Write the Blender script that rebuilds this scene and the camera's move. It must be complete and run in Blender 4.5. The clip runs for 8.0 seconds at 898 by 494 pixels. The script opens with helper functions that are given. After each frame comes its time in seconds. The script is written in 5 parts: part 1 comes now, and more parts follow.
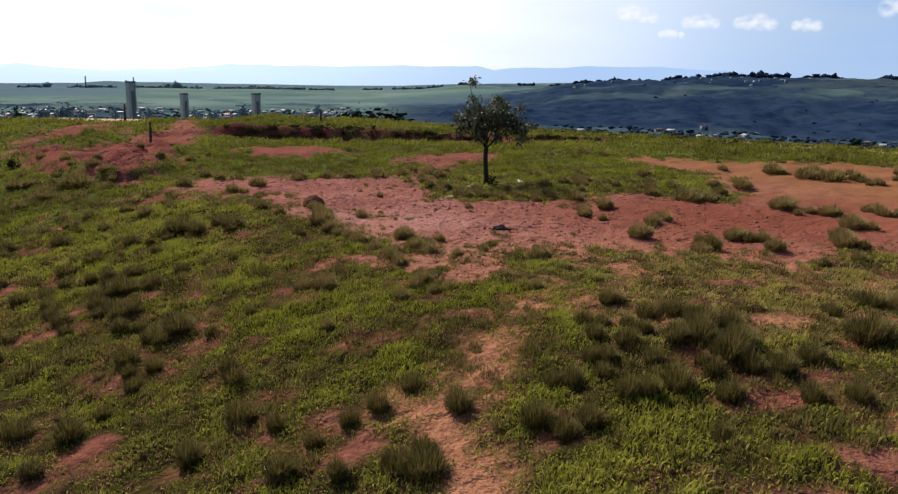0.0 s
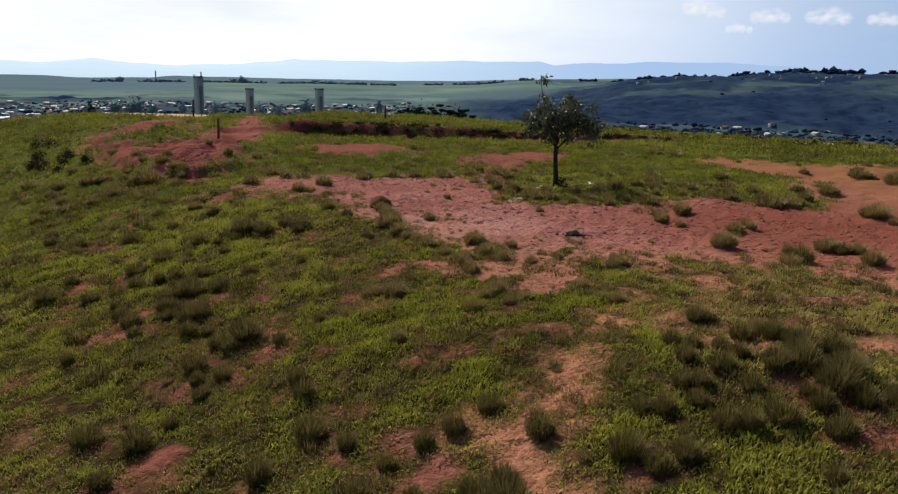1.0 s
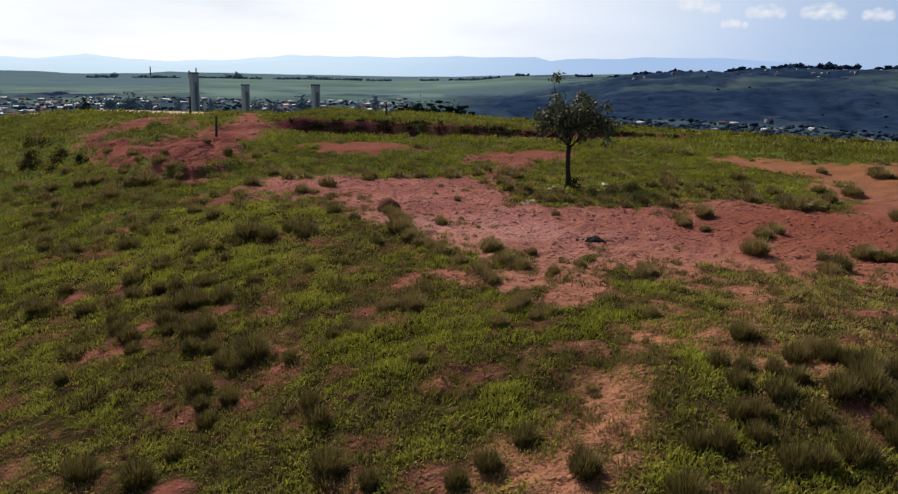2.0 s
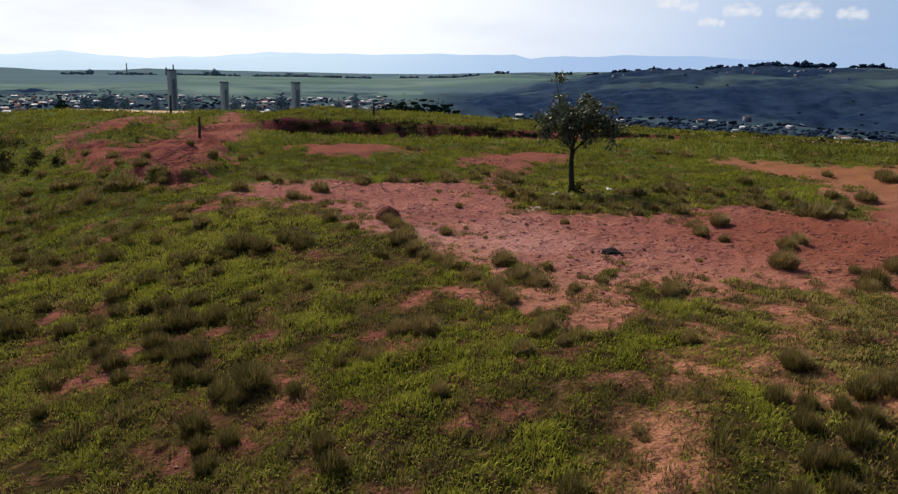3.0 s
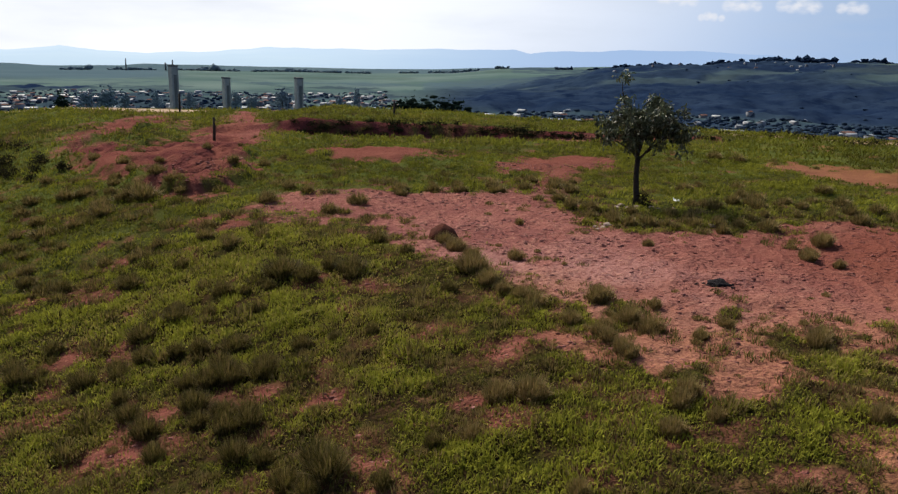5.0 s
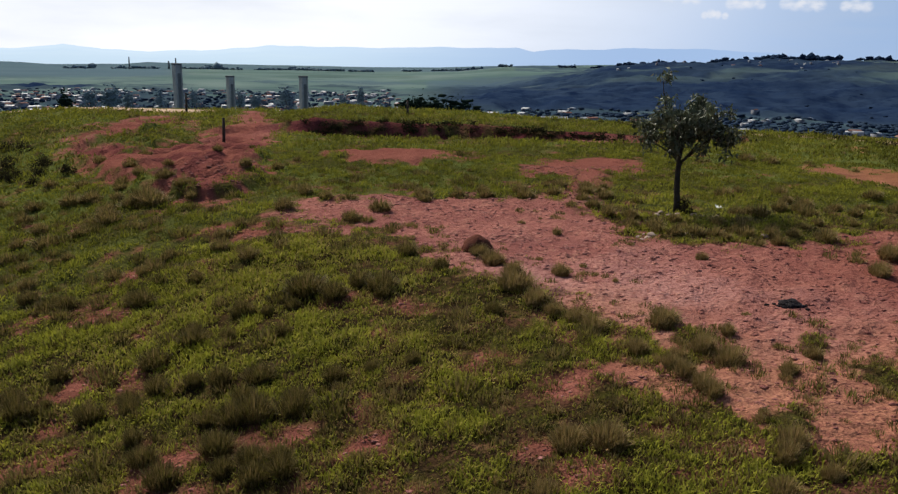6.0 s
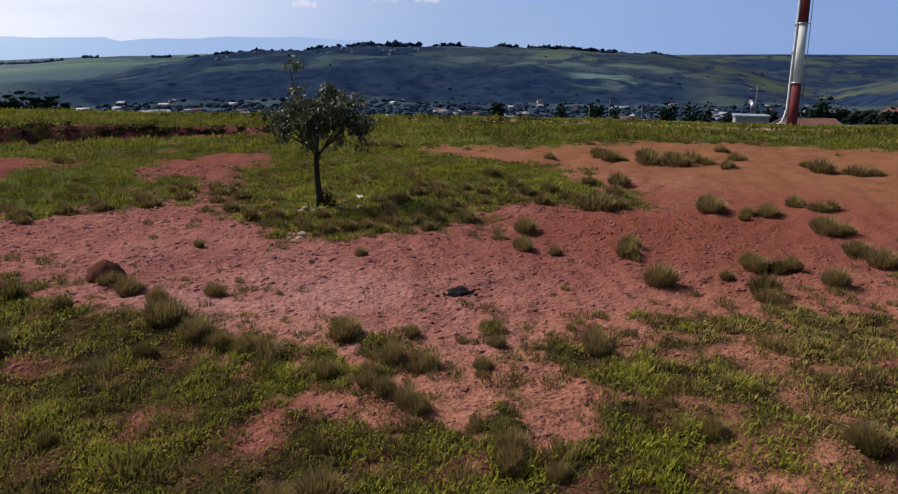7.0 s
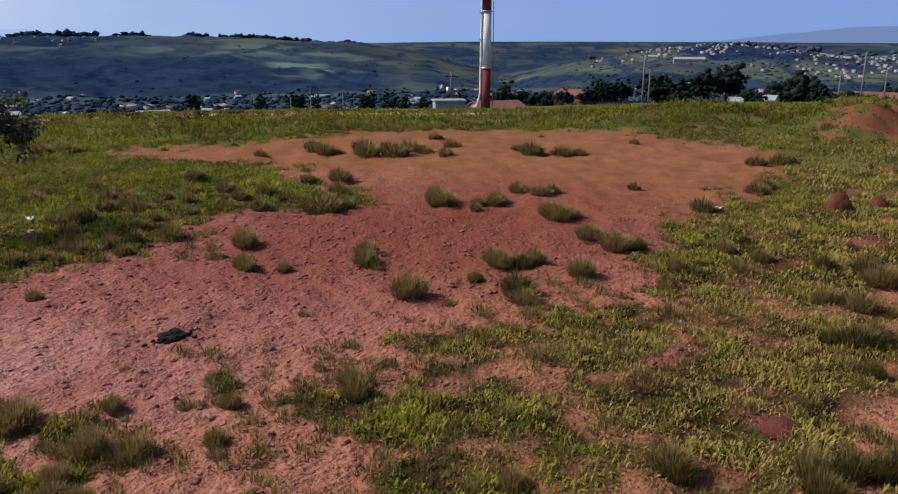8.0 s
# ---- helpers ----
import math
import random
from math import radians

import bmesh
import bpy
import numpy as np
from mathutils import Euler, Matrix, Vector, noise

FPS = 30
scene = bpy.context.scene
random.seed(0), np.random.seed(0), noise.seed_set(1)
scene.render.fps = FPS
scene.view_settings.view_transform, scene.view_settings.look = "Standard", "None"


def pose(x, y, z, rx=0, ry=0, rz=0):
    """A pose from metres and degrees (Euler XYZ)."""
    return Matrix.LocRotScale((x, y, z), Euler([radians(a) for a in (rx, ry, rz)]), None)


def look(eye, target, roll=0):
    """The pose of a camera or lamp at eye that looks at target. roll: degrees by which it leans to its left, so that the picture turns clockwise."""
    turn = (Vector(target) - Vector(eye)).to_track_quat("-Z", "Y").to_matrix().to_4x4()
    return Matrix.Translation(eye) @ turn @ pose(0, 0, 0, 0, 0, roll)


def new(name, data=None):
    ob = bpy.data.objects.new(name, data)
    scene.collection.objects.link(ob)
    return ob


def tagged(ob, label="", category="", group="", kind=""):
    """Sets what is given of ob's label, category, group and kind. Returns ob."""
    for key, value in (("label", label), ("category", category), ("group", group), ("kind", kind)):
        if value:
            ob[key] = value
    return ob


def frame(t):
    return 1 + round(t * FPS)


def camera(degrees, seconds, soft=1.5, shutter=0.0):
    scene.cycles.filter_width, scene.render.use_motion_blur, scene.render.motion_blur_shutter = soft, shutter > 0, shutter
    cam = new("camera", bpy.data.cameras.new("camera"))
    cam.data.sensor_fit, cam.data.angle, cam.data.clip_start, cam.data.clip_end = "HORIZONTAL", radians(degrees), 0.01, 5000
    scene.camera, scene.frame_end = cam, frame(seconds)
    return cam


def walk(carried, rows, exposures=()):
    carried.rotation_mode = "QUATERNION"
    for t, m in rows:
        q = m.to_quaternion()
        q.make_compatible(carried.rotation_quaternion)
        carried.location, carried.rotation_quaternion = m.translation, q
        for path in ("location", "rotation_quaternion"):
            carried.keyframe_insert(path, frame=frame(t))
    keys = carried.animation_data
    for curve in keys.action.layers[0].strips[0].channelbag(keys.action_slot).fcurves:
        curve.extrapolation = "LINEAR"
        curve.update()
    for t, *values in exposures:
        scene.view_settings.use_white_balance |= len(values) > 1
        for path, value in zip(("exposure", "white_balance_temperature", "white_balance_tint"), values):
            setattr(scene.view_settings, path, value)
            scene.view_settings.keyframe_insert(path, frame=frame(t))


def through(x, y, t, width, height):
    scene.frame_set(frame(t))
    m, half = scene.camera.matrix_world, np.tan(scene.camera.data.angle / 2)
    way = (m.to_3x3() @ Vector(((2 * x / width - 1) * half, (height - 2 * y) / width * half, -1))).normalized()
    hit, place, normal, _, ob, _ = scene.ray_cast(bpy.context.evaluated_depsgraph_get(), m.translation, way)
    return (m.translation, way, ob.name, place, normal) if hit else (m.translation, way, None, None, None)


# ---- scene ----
cam = camera(59.1, 8.0, soft=1.32)
PATH = [
    (0, (-0.085, -0.837, 4.205), (-0.041, 1.115, 3.774), 1.2),
    (0.5, (-0.203, -0.572, 4.236), (-0.238, 1.379, 3.797), 1.3),
    (1, (-0.424, -0.163, 4.299), (-0.525, 1.784, 3.854), 1.3),
    (1.2, (-0.512, 0.024, 4.305), (-0.629, 1.969, 3.856), 1.3),
    (2.5, (-1.272, 1.468, 4.343), (-1.332, 3.414, 3.886), 1.3),
    (3, (-1.642, 2.101, 4.379), (-1.682, 4.047, 3.919), 1.4),
    (3.5, (-2.03, 2.749, 4.39), (-2.071, 4.695, 3.931), 1.4),
    (4, (-2.437, 3.414, 4.407), (-2.477, 5.359, 3.943), 1.4),
    (4.5, (-2.877, 4.095, 4.418), (-2.913, 6.039, 3.95), 1.4),
    (6, (-4.083, 6.296, 4.383), (-4.129, 8.238, 3.907), 1.3),
    (6.1, (-4.145, 6.451, 4.367), (-4.176, 8.394, 3.891), 1.3),
    (6.2, (-4.189, 6.611, 4.366), (-4.178, 8.554, 3.889), 1.4),
    (6.3, (-4.262, 6.712, 4.366), (-4.049, 8.642, 3.886), 1.4),
    (6.4, (-4.335, 6.822, 4.366), (-3.853, 8.704, 3.889), 1.15),
    (6.5, (-4.385, 6.952, 4.369), (-3.792, 8.801, 3.89), 0.9),
    (6.6, (-4.41, 7.12, 4.373), (-3.761, 8.949, 3.891), 0.8),
    (6.8, (-4.432, 7.555, 4.366), (-3.658, 9.333, 3.88), 0.7),
    (7, (-4.402, 8.0, 4.352), (-3.544, 9.74, 3.865), 0.65),
    (7.2, (-4.277, 8.404, 4.337), (-3.333, 10.097, 3.846), 0.5),
    (7.5, (-4.056, 9.056, 4.314), (-2.891, 10.604, 3.817), 0.5),
    (8, (-3.408, 9.925, 4.264), (-1.985, 11.235, 3.757), 0.3),
]
walk(cam, [(t, look(eye, target, roll)) for t, eye, target, roll in PATH],
     exposures=[(0, 0.2, 6500, 11), (1, 0.05, 6500, 11), (2.5, 0.0, 6500, 11.5), (6, -0.03, 6450, 12), (6.5, -0.13, 6350, 15), (7, -0.13, 6250, 17), (8, -0.05, 6250, 17)])


# ---- world and sun ----
SUN_AZ, SUN_EL = -36.0, 44.0   # degrees left of the +y axis, above the horizon
world = bpy.data.worlds.new("world")
scene.world = world
world.use_nodes = True
wt = world.node_tree
sky = wt.nodes.new("ShaderNodeTexSky")
sky.sky_type, sky.sun_disc = "NISHITA", False
sky.sun_elevation, sky.sun_rotation = radians(SUN_EL), radians(SUN_AZ)
sky.air_density, sky.dust_density, sky.ozone_density = 1.0, 0.7, 2.0
back = wt.nodes["Background"]
back.inputs[1].default_value = 0.047
def sky_node(kind, **values):
    n = wt.nodes.new(kind)
    for key, v in values.items():
        n.inputs[key.replace("_", " ")].default_value = v
    return n


def sky_dot(az, el, lo, hi):
    """0 to 1 as the sky's direction nears that bearing and height."""
    n = wt.nodes.new("ShaderNodeVectorMath")
    n.operation = "DOT_PRODUCT"
    wt.links.new(sky_way, n.inputs[0])
    n.inputs[1].default_value = (math.sin(radians(az)) * math.cos(radians(el)), math.cos(radians(az)) * math.cos(radians(el)), math.sin(radians(el)))
    r = sky_node("ShaderNodeMapRange", From_Min=lo, From_Max=hi)
    r.interpolation_type = "SMOOTHSTEP"
    wt.links.new(n.outputs["Value"], r.inputs["Value"])
    return r.outputs[0]


def sky_times(a, b):
    n = wt.nodes.new("ShaderNodeMath")
    n.operation = "MULTIPLY"
    wt.links.new(a, n.inputs[0])
    wt.links.new(b, n.inputs[1])
    return n.outputs[0]


def sky_layer(under, fac, colour):
    n = wt.nodes.new("ShaderNodeMix")
    n.data_type = "RGBA"
    n.inputs["B"].default_value = (*colour, 1)
    wt.links.new(fac, n.inputs["Factor"])
    wt.links.new(under, n.inputs["A"])
    return n.outputs["Result"]


def sky_noise(scale, stretch, lo, hi, top, shift):
    mp = sky_node("ShaderNodeMapping", Scale=(1, 1, stretch), Location=(shift, 0, -0.14))
    n = sky_node("ShaderNodeTexNoise", Scale=scale, Detail=7.0, Roughness=0.55)
    r = sky_node("ShaderNodeMapRange", From_Min=lo, From_Max=hi, To_Max=top)
    wt.links.new(sky_way, mp.inputs["Vector"])
    wt.links.new(mp.outputs[0], n.inputs["Vector"])
    wt.links.new(n.outputs["Fac"], r.inputs["Value"])
    return r.outputs[0]


sky_way = wt.nodes.new("ShaderNodeTexCoord").outputs["Generated"]
# the white veil of haze round the sun, thin streaks, and small fair-weather clouds
tone = sky_layer(sky.outputs[0], sky_dot(0, 90, 0.42, 0.0), (7.3, 10.7, 16.2))
tone = sky_layer(tone, sky_dot(SUN_AZ, SUN_EL - 18, 0.40, 0.86), (22.0, 22.7, 23.6))
tone = sky_layer(tone, sky_noise(3.0, 5.0, 0.45, 0.75, 0.4, 0.0), (11.2, 12.8, 15.0))
tone = sky_layer(tone, sky_dot(85, 4, 0.5, 0.99), (4.9, 7.8, 14.3))
billow = sky_noise(60.0, 1.8, 0.30, 0.58, 0.62, 3.7)
for puff_az, puff_el, wide in ((12.9, 4.2, 0.55), (13.5, 4.15, 0.6), (14.2, 4.05, 0.55), (14.9, 3.85, 0.4), (17.1, 3.55, 0.4), (17.7, 3.6, 0.5), (18.3, 3.65, 0.5), (18.9, 3.52, 0.38),
                               (20.4, 3.55, 0.4), (21.0, 3.62, 0.55), (21.7, 3.62, 0.6), (22.4, 3.45, 0.45), (23.9, 3.38, 0.35), (24.5, 3.42, 0.45), (25.1, 3.36, 0.4), (15.5, 2.8, 0.26), (15.9, 2.9, 0.32), (16.3, 2.82, 0.3), (16.8, 2.76, 0.24), (29.0, 4.4, 0.6), (29.9, 4.5, 0.6)):
    tone = sky_layer(tone, sky_times(billow, sky_dot(puff_az, puff_el, math.cos(radians(1.15 * wide)), math.cos(radians(0.3 * wide)))), (18.3, 18.6, 19.2))
wt.links.new(tone, back.inputs[0])

sun = new("sun", bpy.data.lights.new("sun", "SUN"))
sun.data.energy, sun.data.angle, sun.data.color = 5.0, radians(0.55), (1.0, 0.915, 0.775)
sa, se = radians(SUN_AZ), radians(SUN_EL)
sun.matrix_world = look((100 * math.sin(sa) * math.cos(se), 100 * math.cos(sa) * math.cos(se), 100 * math.sin(se)), (0, 0, 0))

# ---- small arithmetic ----
rng = np.random.default_rng(7)


def lattice(i, j, seed):
    n = (i * 374761393 + j * 668265263 + seed * 1442695041) & 0xFFFFFFFF
    n = ((n ^ (n >> 13)) * 1274126177) & 0xFFFFFFFF
    return ((n ^ (n >> 16)) & 0xFFFF) / 65535.0


def vnoise(x, y, size, seed=0):
    """Smooth noise from 0 to 1, with lumps of that size."""
    x, y = np.asarray(x, float) / size, np.asarray(y, float) / size
    i, j = np.floor(x).astype(np.int64), np.floor(y).astype(np.int64)
    u, v = x - i, y - j
    u, v = u * u * (3 - 2 * u), v * v * (3 - 2 * v)
    a, b = lattice(i, j, seed), lattice(i + 1, j, seed)
    c, d = lattice(i, j + 1, seed), lattice(i + 1, j + 1, seed)
    return (a * (1 - u) + b * u) * (1 - v) + (c * (1 - u) + d * u) * v


def fbm(x, y, size, seed=0, octaves=4):
    total, weight, share = 0.0, 0.0, 1.0
    for k in range(octaves):
        total = total + share * vnoise(x, y, size / 2 ** k, seed + 17 * k)
        weight, share = weight + share, share * 0.55
    return total / weight


def step(a, b, x):
    t = np.clip((x - a) / (b - a), 0, 1)
    return t * t * (3 - 2 * t)


def inside(x, y, corners):
    """Signed distance to an outline on the plan, positive inside."""
    dist, odd = np.full(x.shape, 1e9), np.zeros(x.shape, bool)
    for (ax, ay), (bx, by) in zip(corners, corners[1:] + corners[:1]):
        ex, ey = bx - ax, by - ay
        k = np.clip(((x - ax) * ex + (y - ay) * ey) / (ex * ex + ey * ey + 1e-9), 0, 1)
        dist = np.minimum(dist, np.hypot(x - ax - k * ex, y - ay - k * ey))
        odd ^= ((ay > y) != (by > y)) & (x < (bx - ax) * (y - ay) / (by - ay + 1e-12) + ax)
    return np.where(odd, dist, -dist)


def along(x, y, points, width):
    """Signed distance to a trail of that half width, positive on it."""
    dist = np.full(x.shape, 1e9)
    for (ax, ay), (bx, by) in zip(points, points[1:]):
        ex, ey = bx - ax, by - ay
        k = np.clip(((x - ax) * ex + (y - ay) * ey) / (ex * ex + ey * ey), 0, 1)
        dist = np.minimum(dist, np.hypot(x - ax - k * ex, y - ay - k * ey))
    return width - dist


# ---- the lie of the land ----
CENTRE = (-1.0, 7.0)
CLEARING = [(-9.2, 28.4), (-9, 30.2), (-6.2, 31.8), (-2.6, 31.1), (-0.5, 31.6), (-0.1, 28.7), (0, 26.2), (1.2, 25.5),
            (2.6, 24.9), (4.3, 25.2), (5.6, 26.8), (7.2, 26.6), (8.4, 25.6), (9.6, 25), (10.8, 26.5), (10.6, 29), (12, 31),
            (11, 34), (8.8, 38.8), (11.5, 38.6), (14.3, 36.8), (18.6, 36.2), (22.6, 33.5), (26, 27.5), (25, 24.2),
            (25.5, 21.8), (24, 19.7), (17.8, 17.9), (15, 17.4), (12.1, 17.8), (10.1, 17.3), (9, 16.9), (8.5, 15.5),
            (7.1, 15.1), (5.5, 16.1), (4.4, 15.6), (3.6, 16.9), (2, 17.2), (0.5, 15.7), (-0.6, 16.2),
            (-0.9, 18.1), (-2.7, 20), (-4.2, 23.2), (-5.6, 25.3), (-7.2, 26.5)]
RED_BANK = [(-23.5, 43.4), (-25.7, 48.7), (-25.5, 51), (-24.5, 55.3), (-23.4, 56.8), (-18.7, 50), (-17.5, 52.4), (-19.3, 60.3), (-18.2, 60.2), (-14, 46), (-12.6, 37.5),
            (-11.3, 33.4), (-12.4, 31.2), (-14, 31.9), (-15.8, 34.2), (-18.9, 37.5)]
BANK_GREEN = [(-22.8, 46.3), (-22.9, 49.1), (-22.2, 54), (-18.9, 49.1), (-17.6, 44), (-18.9, 41.6)]
BACK_HEAP = [(-10.4, 40.6), (-7.6, 43), (-4.8, 42.6), (-4.0, 41), (-5.4, 38.4), (-8.2, 38.6)]
BACK_SOIL = [(-2.9, 38), (-1.2, 41), (0.8, 42), (3.3, 41.3), (3, 38.3), (0.6, 36), (-1.8, 35.8)]
TRAILS = [([(2.7, 14.6), (1.9, 13.5), (1.4, 12.8)], 0.16), ([(0.95, 11.6), (0.65, 10.4), (0.15, 9.7), (0.15, 8.9), (0.5, 7.6), (0.8, 5)], 0.34),
          ([(-0.5, 9.95), (0.2, 9.5)], 0.26), ([(3.4, 11.5), (5.3, 11.7), (7.8, 11.95), (10, 12.6)], 0.15), ([(7.5, 14.7), (9.4, 13.1), (12, 11.6)], 0.14),
          ([(-19.5, 62), (-16.2, 52), (-14, 43)], 0.55), ([(-60, 64), (-40, 63.5), (-27, 62), (-24, 61.5)], 1.8), ([(1.5, 13.3), (2.6, 12.5), (3.2, 11.7)], 0.2), ([(4.7, 15.9), (4.3, 15.3), (3.7, 14.3), (3.25, 13.7), (2.65, 13.1), (2.15, 12.7)], 0.22), ([(-0.6, 31.4), (0.0, 34), (0.6, 36.5)], 0.5)]
BARE = [(3.7, 10.2, .35), (-1.2, 8.9, .35), (-8.8, 15.4, .4), (-4.9, 12.3, .42), (-5.3, 10.1, .5), (-11, 19.2, .6), (-2.6, 14.75, .4), (-.7, 13.6, .35),
        (2.3, 14.6, .38), (1.1, 11.5, .4), (-8.5, 15.5, .4), (-7.4, 15.3, .35), (-5.9, 13.6, .45), (-5.4, 16, .3), (-6.5, 21.1, .35), (-9.8, 27.4, .5),
        (4.4, 15.6, .5), (-12.3, 16.6, .5), (-10.4, 16.9, .4), (-.9, 12.1, .2), (-11.9, 22.4, .4)]


BARE_MORE = [(-8, 16.2, .27), (-5.7, 12.4, .35), (-6.3, 16.4, .28), (-9.9, 19, .28), (-11.1, 27.5, .55), (-9.9, 26.6, .53), (-12.3, 24.6, .49), (-8.7, 26.9, .67), (-10.7, 17.8, .35),
             (-4.6, 13, .3), (-4.4, 13.4, .25), (-1.6, 15.4, .29), (-8.1, 15.2, .32), (-6.5, 10.8, .34), (-1.5, 9.6, .25), (.4, 14, .42), (4, 9.7, .25), (-5.6, 9.5, .49), (-3.6, 11.5, .28),
             (4.5, 9.4, .3), (5.4, 9.5, .36), (-2.7, 16.7, .26), (-3.9, 17.9, .32), (-.8, 14.8, .28), (4, 15.1, .35), (2.4, 14.2, .35), (3.3, 12.7, .25)]


def bearing(x, y):
    return np.degrees(np.arctan2(x - CENTRE[0], y - CENTRE[1])), np.hypot(x - CENTRE[0], y - CENTRE[1])


def edge(az):
    """How far off the hilltop ends and the ground falls to the valley."""
    return np.interp(az, [-180, -60, -32, -20, -5, 3, 11, 20, 28, 40, 52, 64, 75, 110, 180], [70, 64, 62, 60, 54, 52, 51, 48.5, 46.5, 43.5, 43, 46, 50, 60, 70])


def hilltop(x, y):
    x, y = np.clip(x, -60, 60), np.clip(y, -20, 75)
    s = np.logaddexp(0, (-(x + 2.5) * 0.819 - (y - 16) * 0.574) / 1.2) * 1.2
    h = 0.168 + 0.019 * x - 0.005 * y - 0.2786 * 12 * np.tanh(s / 12)
    h = h + 0.45 * np.exp(-(((x + 17) / 9) ** 2 + ((y - 43) / 7) ** 2)) 
    h = h + np.interp(x, [-45, -37.5, -33.7, -27.5, -23, -18, -14, -10], [1.9, 1.6, 1.0, 0.77, 0.65, 0.55, 0.3, 0]) * step(42, 58, y)
    h = h + 0.42 * step(-0.3, 0.3, inside(x, y, RED_BANK) + 0.8 * (vnoise(x, y, 1.6, 3) - 0.5)) * step(44, 36, y)
    h = h + np.interp(x, [-17, -12.5, -5, 0, 6, 13], [0, 0.85, 0.72, 0.42, 0.25, 0]) * step(49.7, 50.3, y + 0.05 * x + 0.6 * np.sin(x * 0.45) + 0.7 * vnoise(x, y, 1.5, 4))
    gully = np.abs(vnoise(x + 0.4 * y, y, 1.5, 6) - 0.5) * 2 + 0.5 * np.abs(vnoise(x, y, 0.7, 7) - 0.5)
    rill = np.abs(vnoise(0.5 * x + 0.87 * y, 4.0 * (0.5 * y - 0.87 * x), 2.4, 8) - 0.5) * 2
    h = h + (0.34 * (gully - 0.6) + 0.42 * (rill - 0.5)) * step(-0.3, 1.2, inside(x, y, RED_BANK)) * step(62, 50, y)
    h = h + 0.2 * step(-0.6, 0.8, inside(x, y, BACK_HEAP))
    # the red mound and berm by the far corner
    h = h + 1.2 * np.exp(-(((x - 34.5) / 4.6) ** 2 + ((y - 20.2) / 2.4) ** 2) ** 2) + 0.8 * np.exp(-(((x - 32) / 4) ** 2 + ((y - 27) / 3.0) ** 2)) + 0.4 * (gully - 0.9) * step(1.2, 0.6, np.hypot((x - 33.4) / 5, (y - 19.4) / 3))
    h = h + 0.22 * np.exp(-(((x - 3.9) / 1.5) ** 2 + ((y - 10.9) / 1.2) ** 2))
    return h


def valley(d):
    return np.interp(d, [0, 6, 15, 60, 200, 400, 900, 1500, 5000], [0, -0.35, -1.5, -7.5, -27, -34, -46, -54, -60])


def ridge(az, r, base, top, azs, els):
    """A long hill: it rises from base to top metres off, and its crest is seen at these heights in degrees."""
    crest = 4.4 + top * np.tan(np.radians(np.interp(az, azs, els)))
    foot = valley(base - 50)
    k = step(base, top, r) ** 0.8
    fall = step(top, top * 1.35, r)
    return foot + (crest - foot) * k - fall * (crest - foot) * 0.6


AZ_B = [-12, -7, -2.4, 1.2, 4, 7.2, 9.5, 13, 16, 18.5, 23.6, 27.5, 32, 35, 37, 40, 44, 46.3, 50, 55]
EL_B = [-4.4, -3.3, -2.65, -1.97, -1.62, -1.15, -0.7, -0.42, -0.36, -0.1, 0.04, 0.08, 0.06, -0.06, -0.2, -0.3, -0.85, -1.3, -2.2, -4]
AZ_A = [-60, -31, -27, -22, -13, -7, -1, 2, 7, 20, 40, 48, 56, 67, 80, 110]
EL_A = [-2.4, -2.0, -1.95, -1.5, -1.38, -1.4, -1.2, -0.85, -0.8, -0.7, -0.3, -0.15, -0.1, -0.08, -0.1, -0.6]
AZ_C = [48, 52, 56, 58, 61.7, 64.6, 68, 70.7, 74, 78, 90, 105]
EL_C = [-5, -2.6, -1.5, -1.2, -0.62, -0.32, -0.38, -0.65, -0.95, -0.75, -1.2, -4]


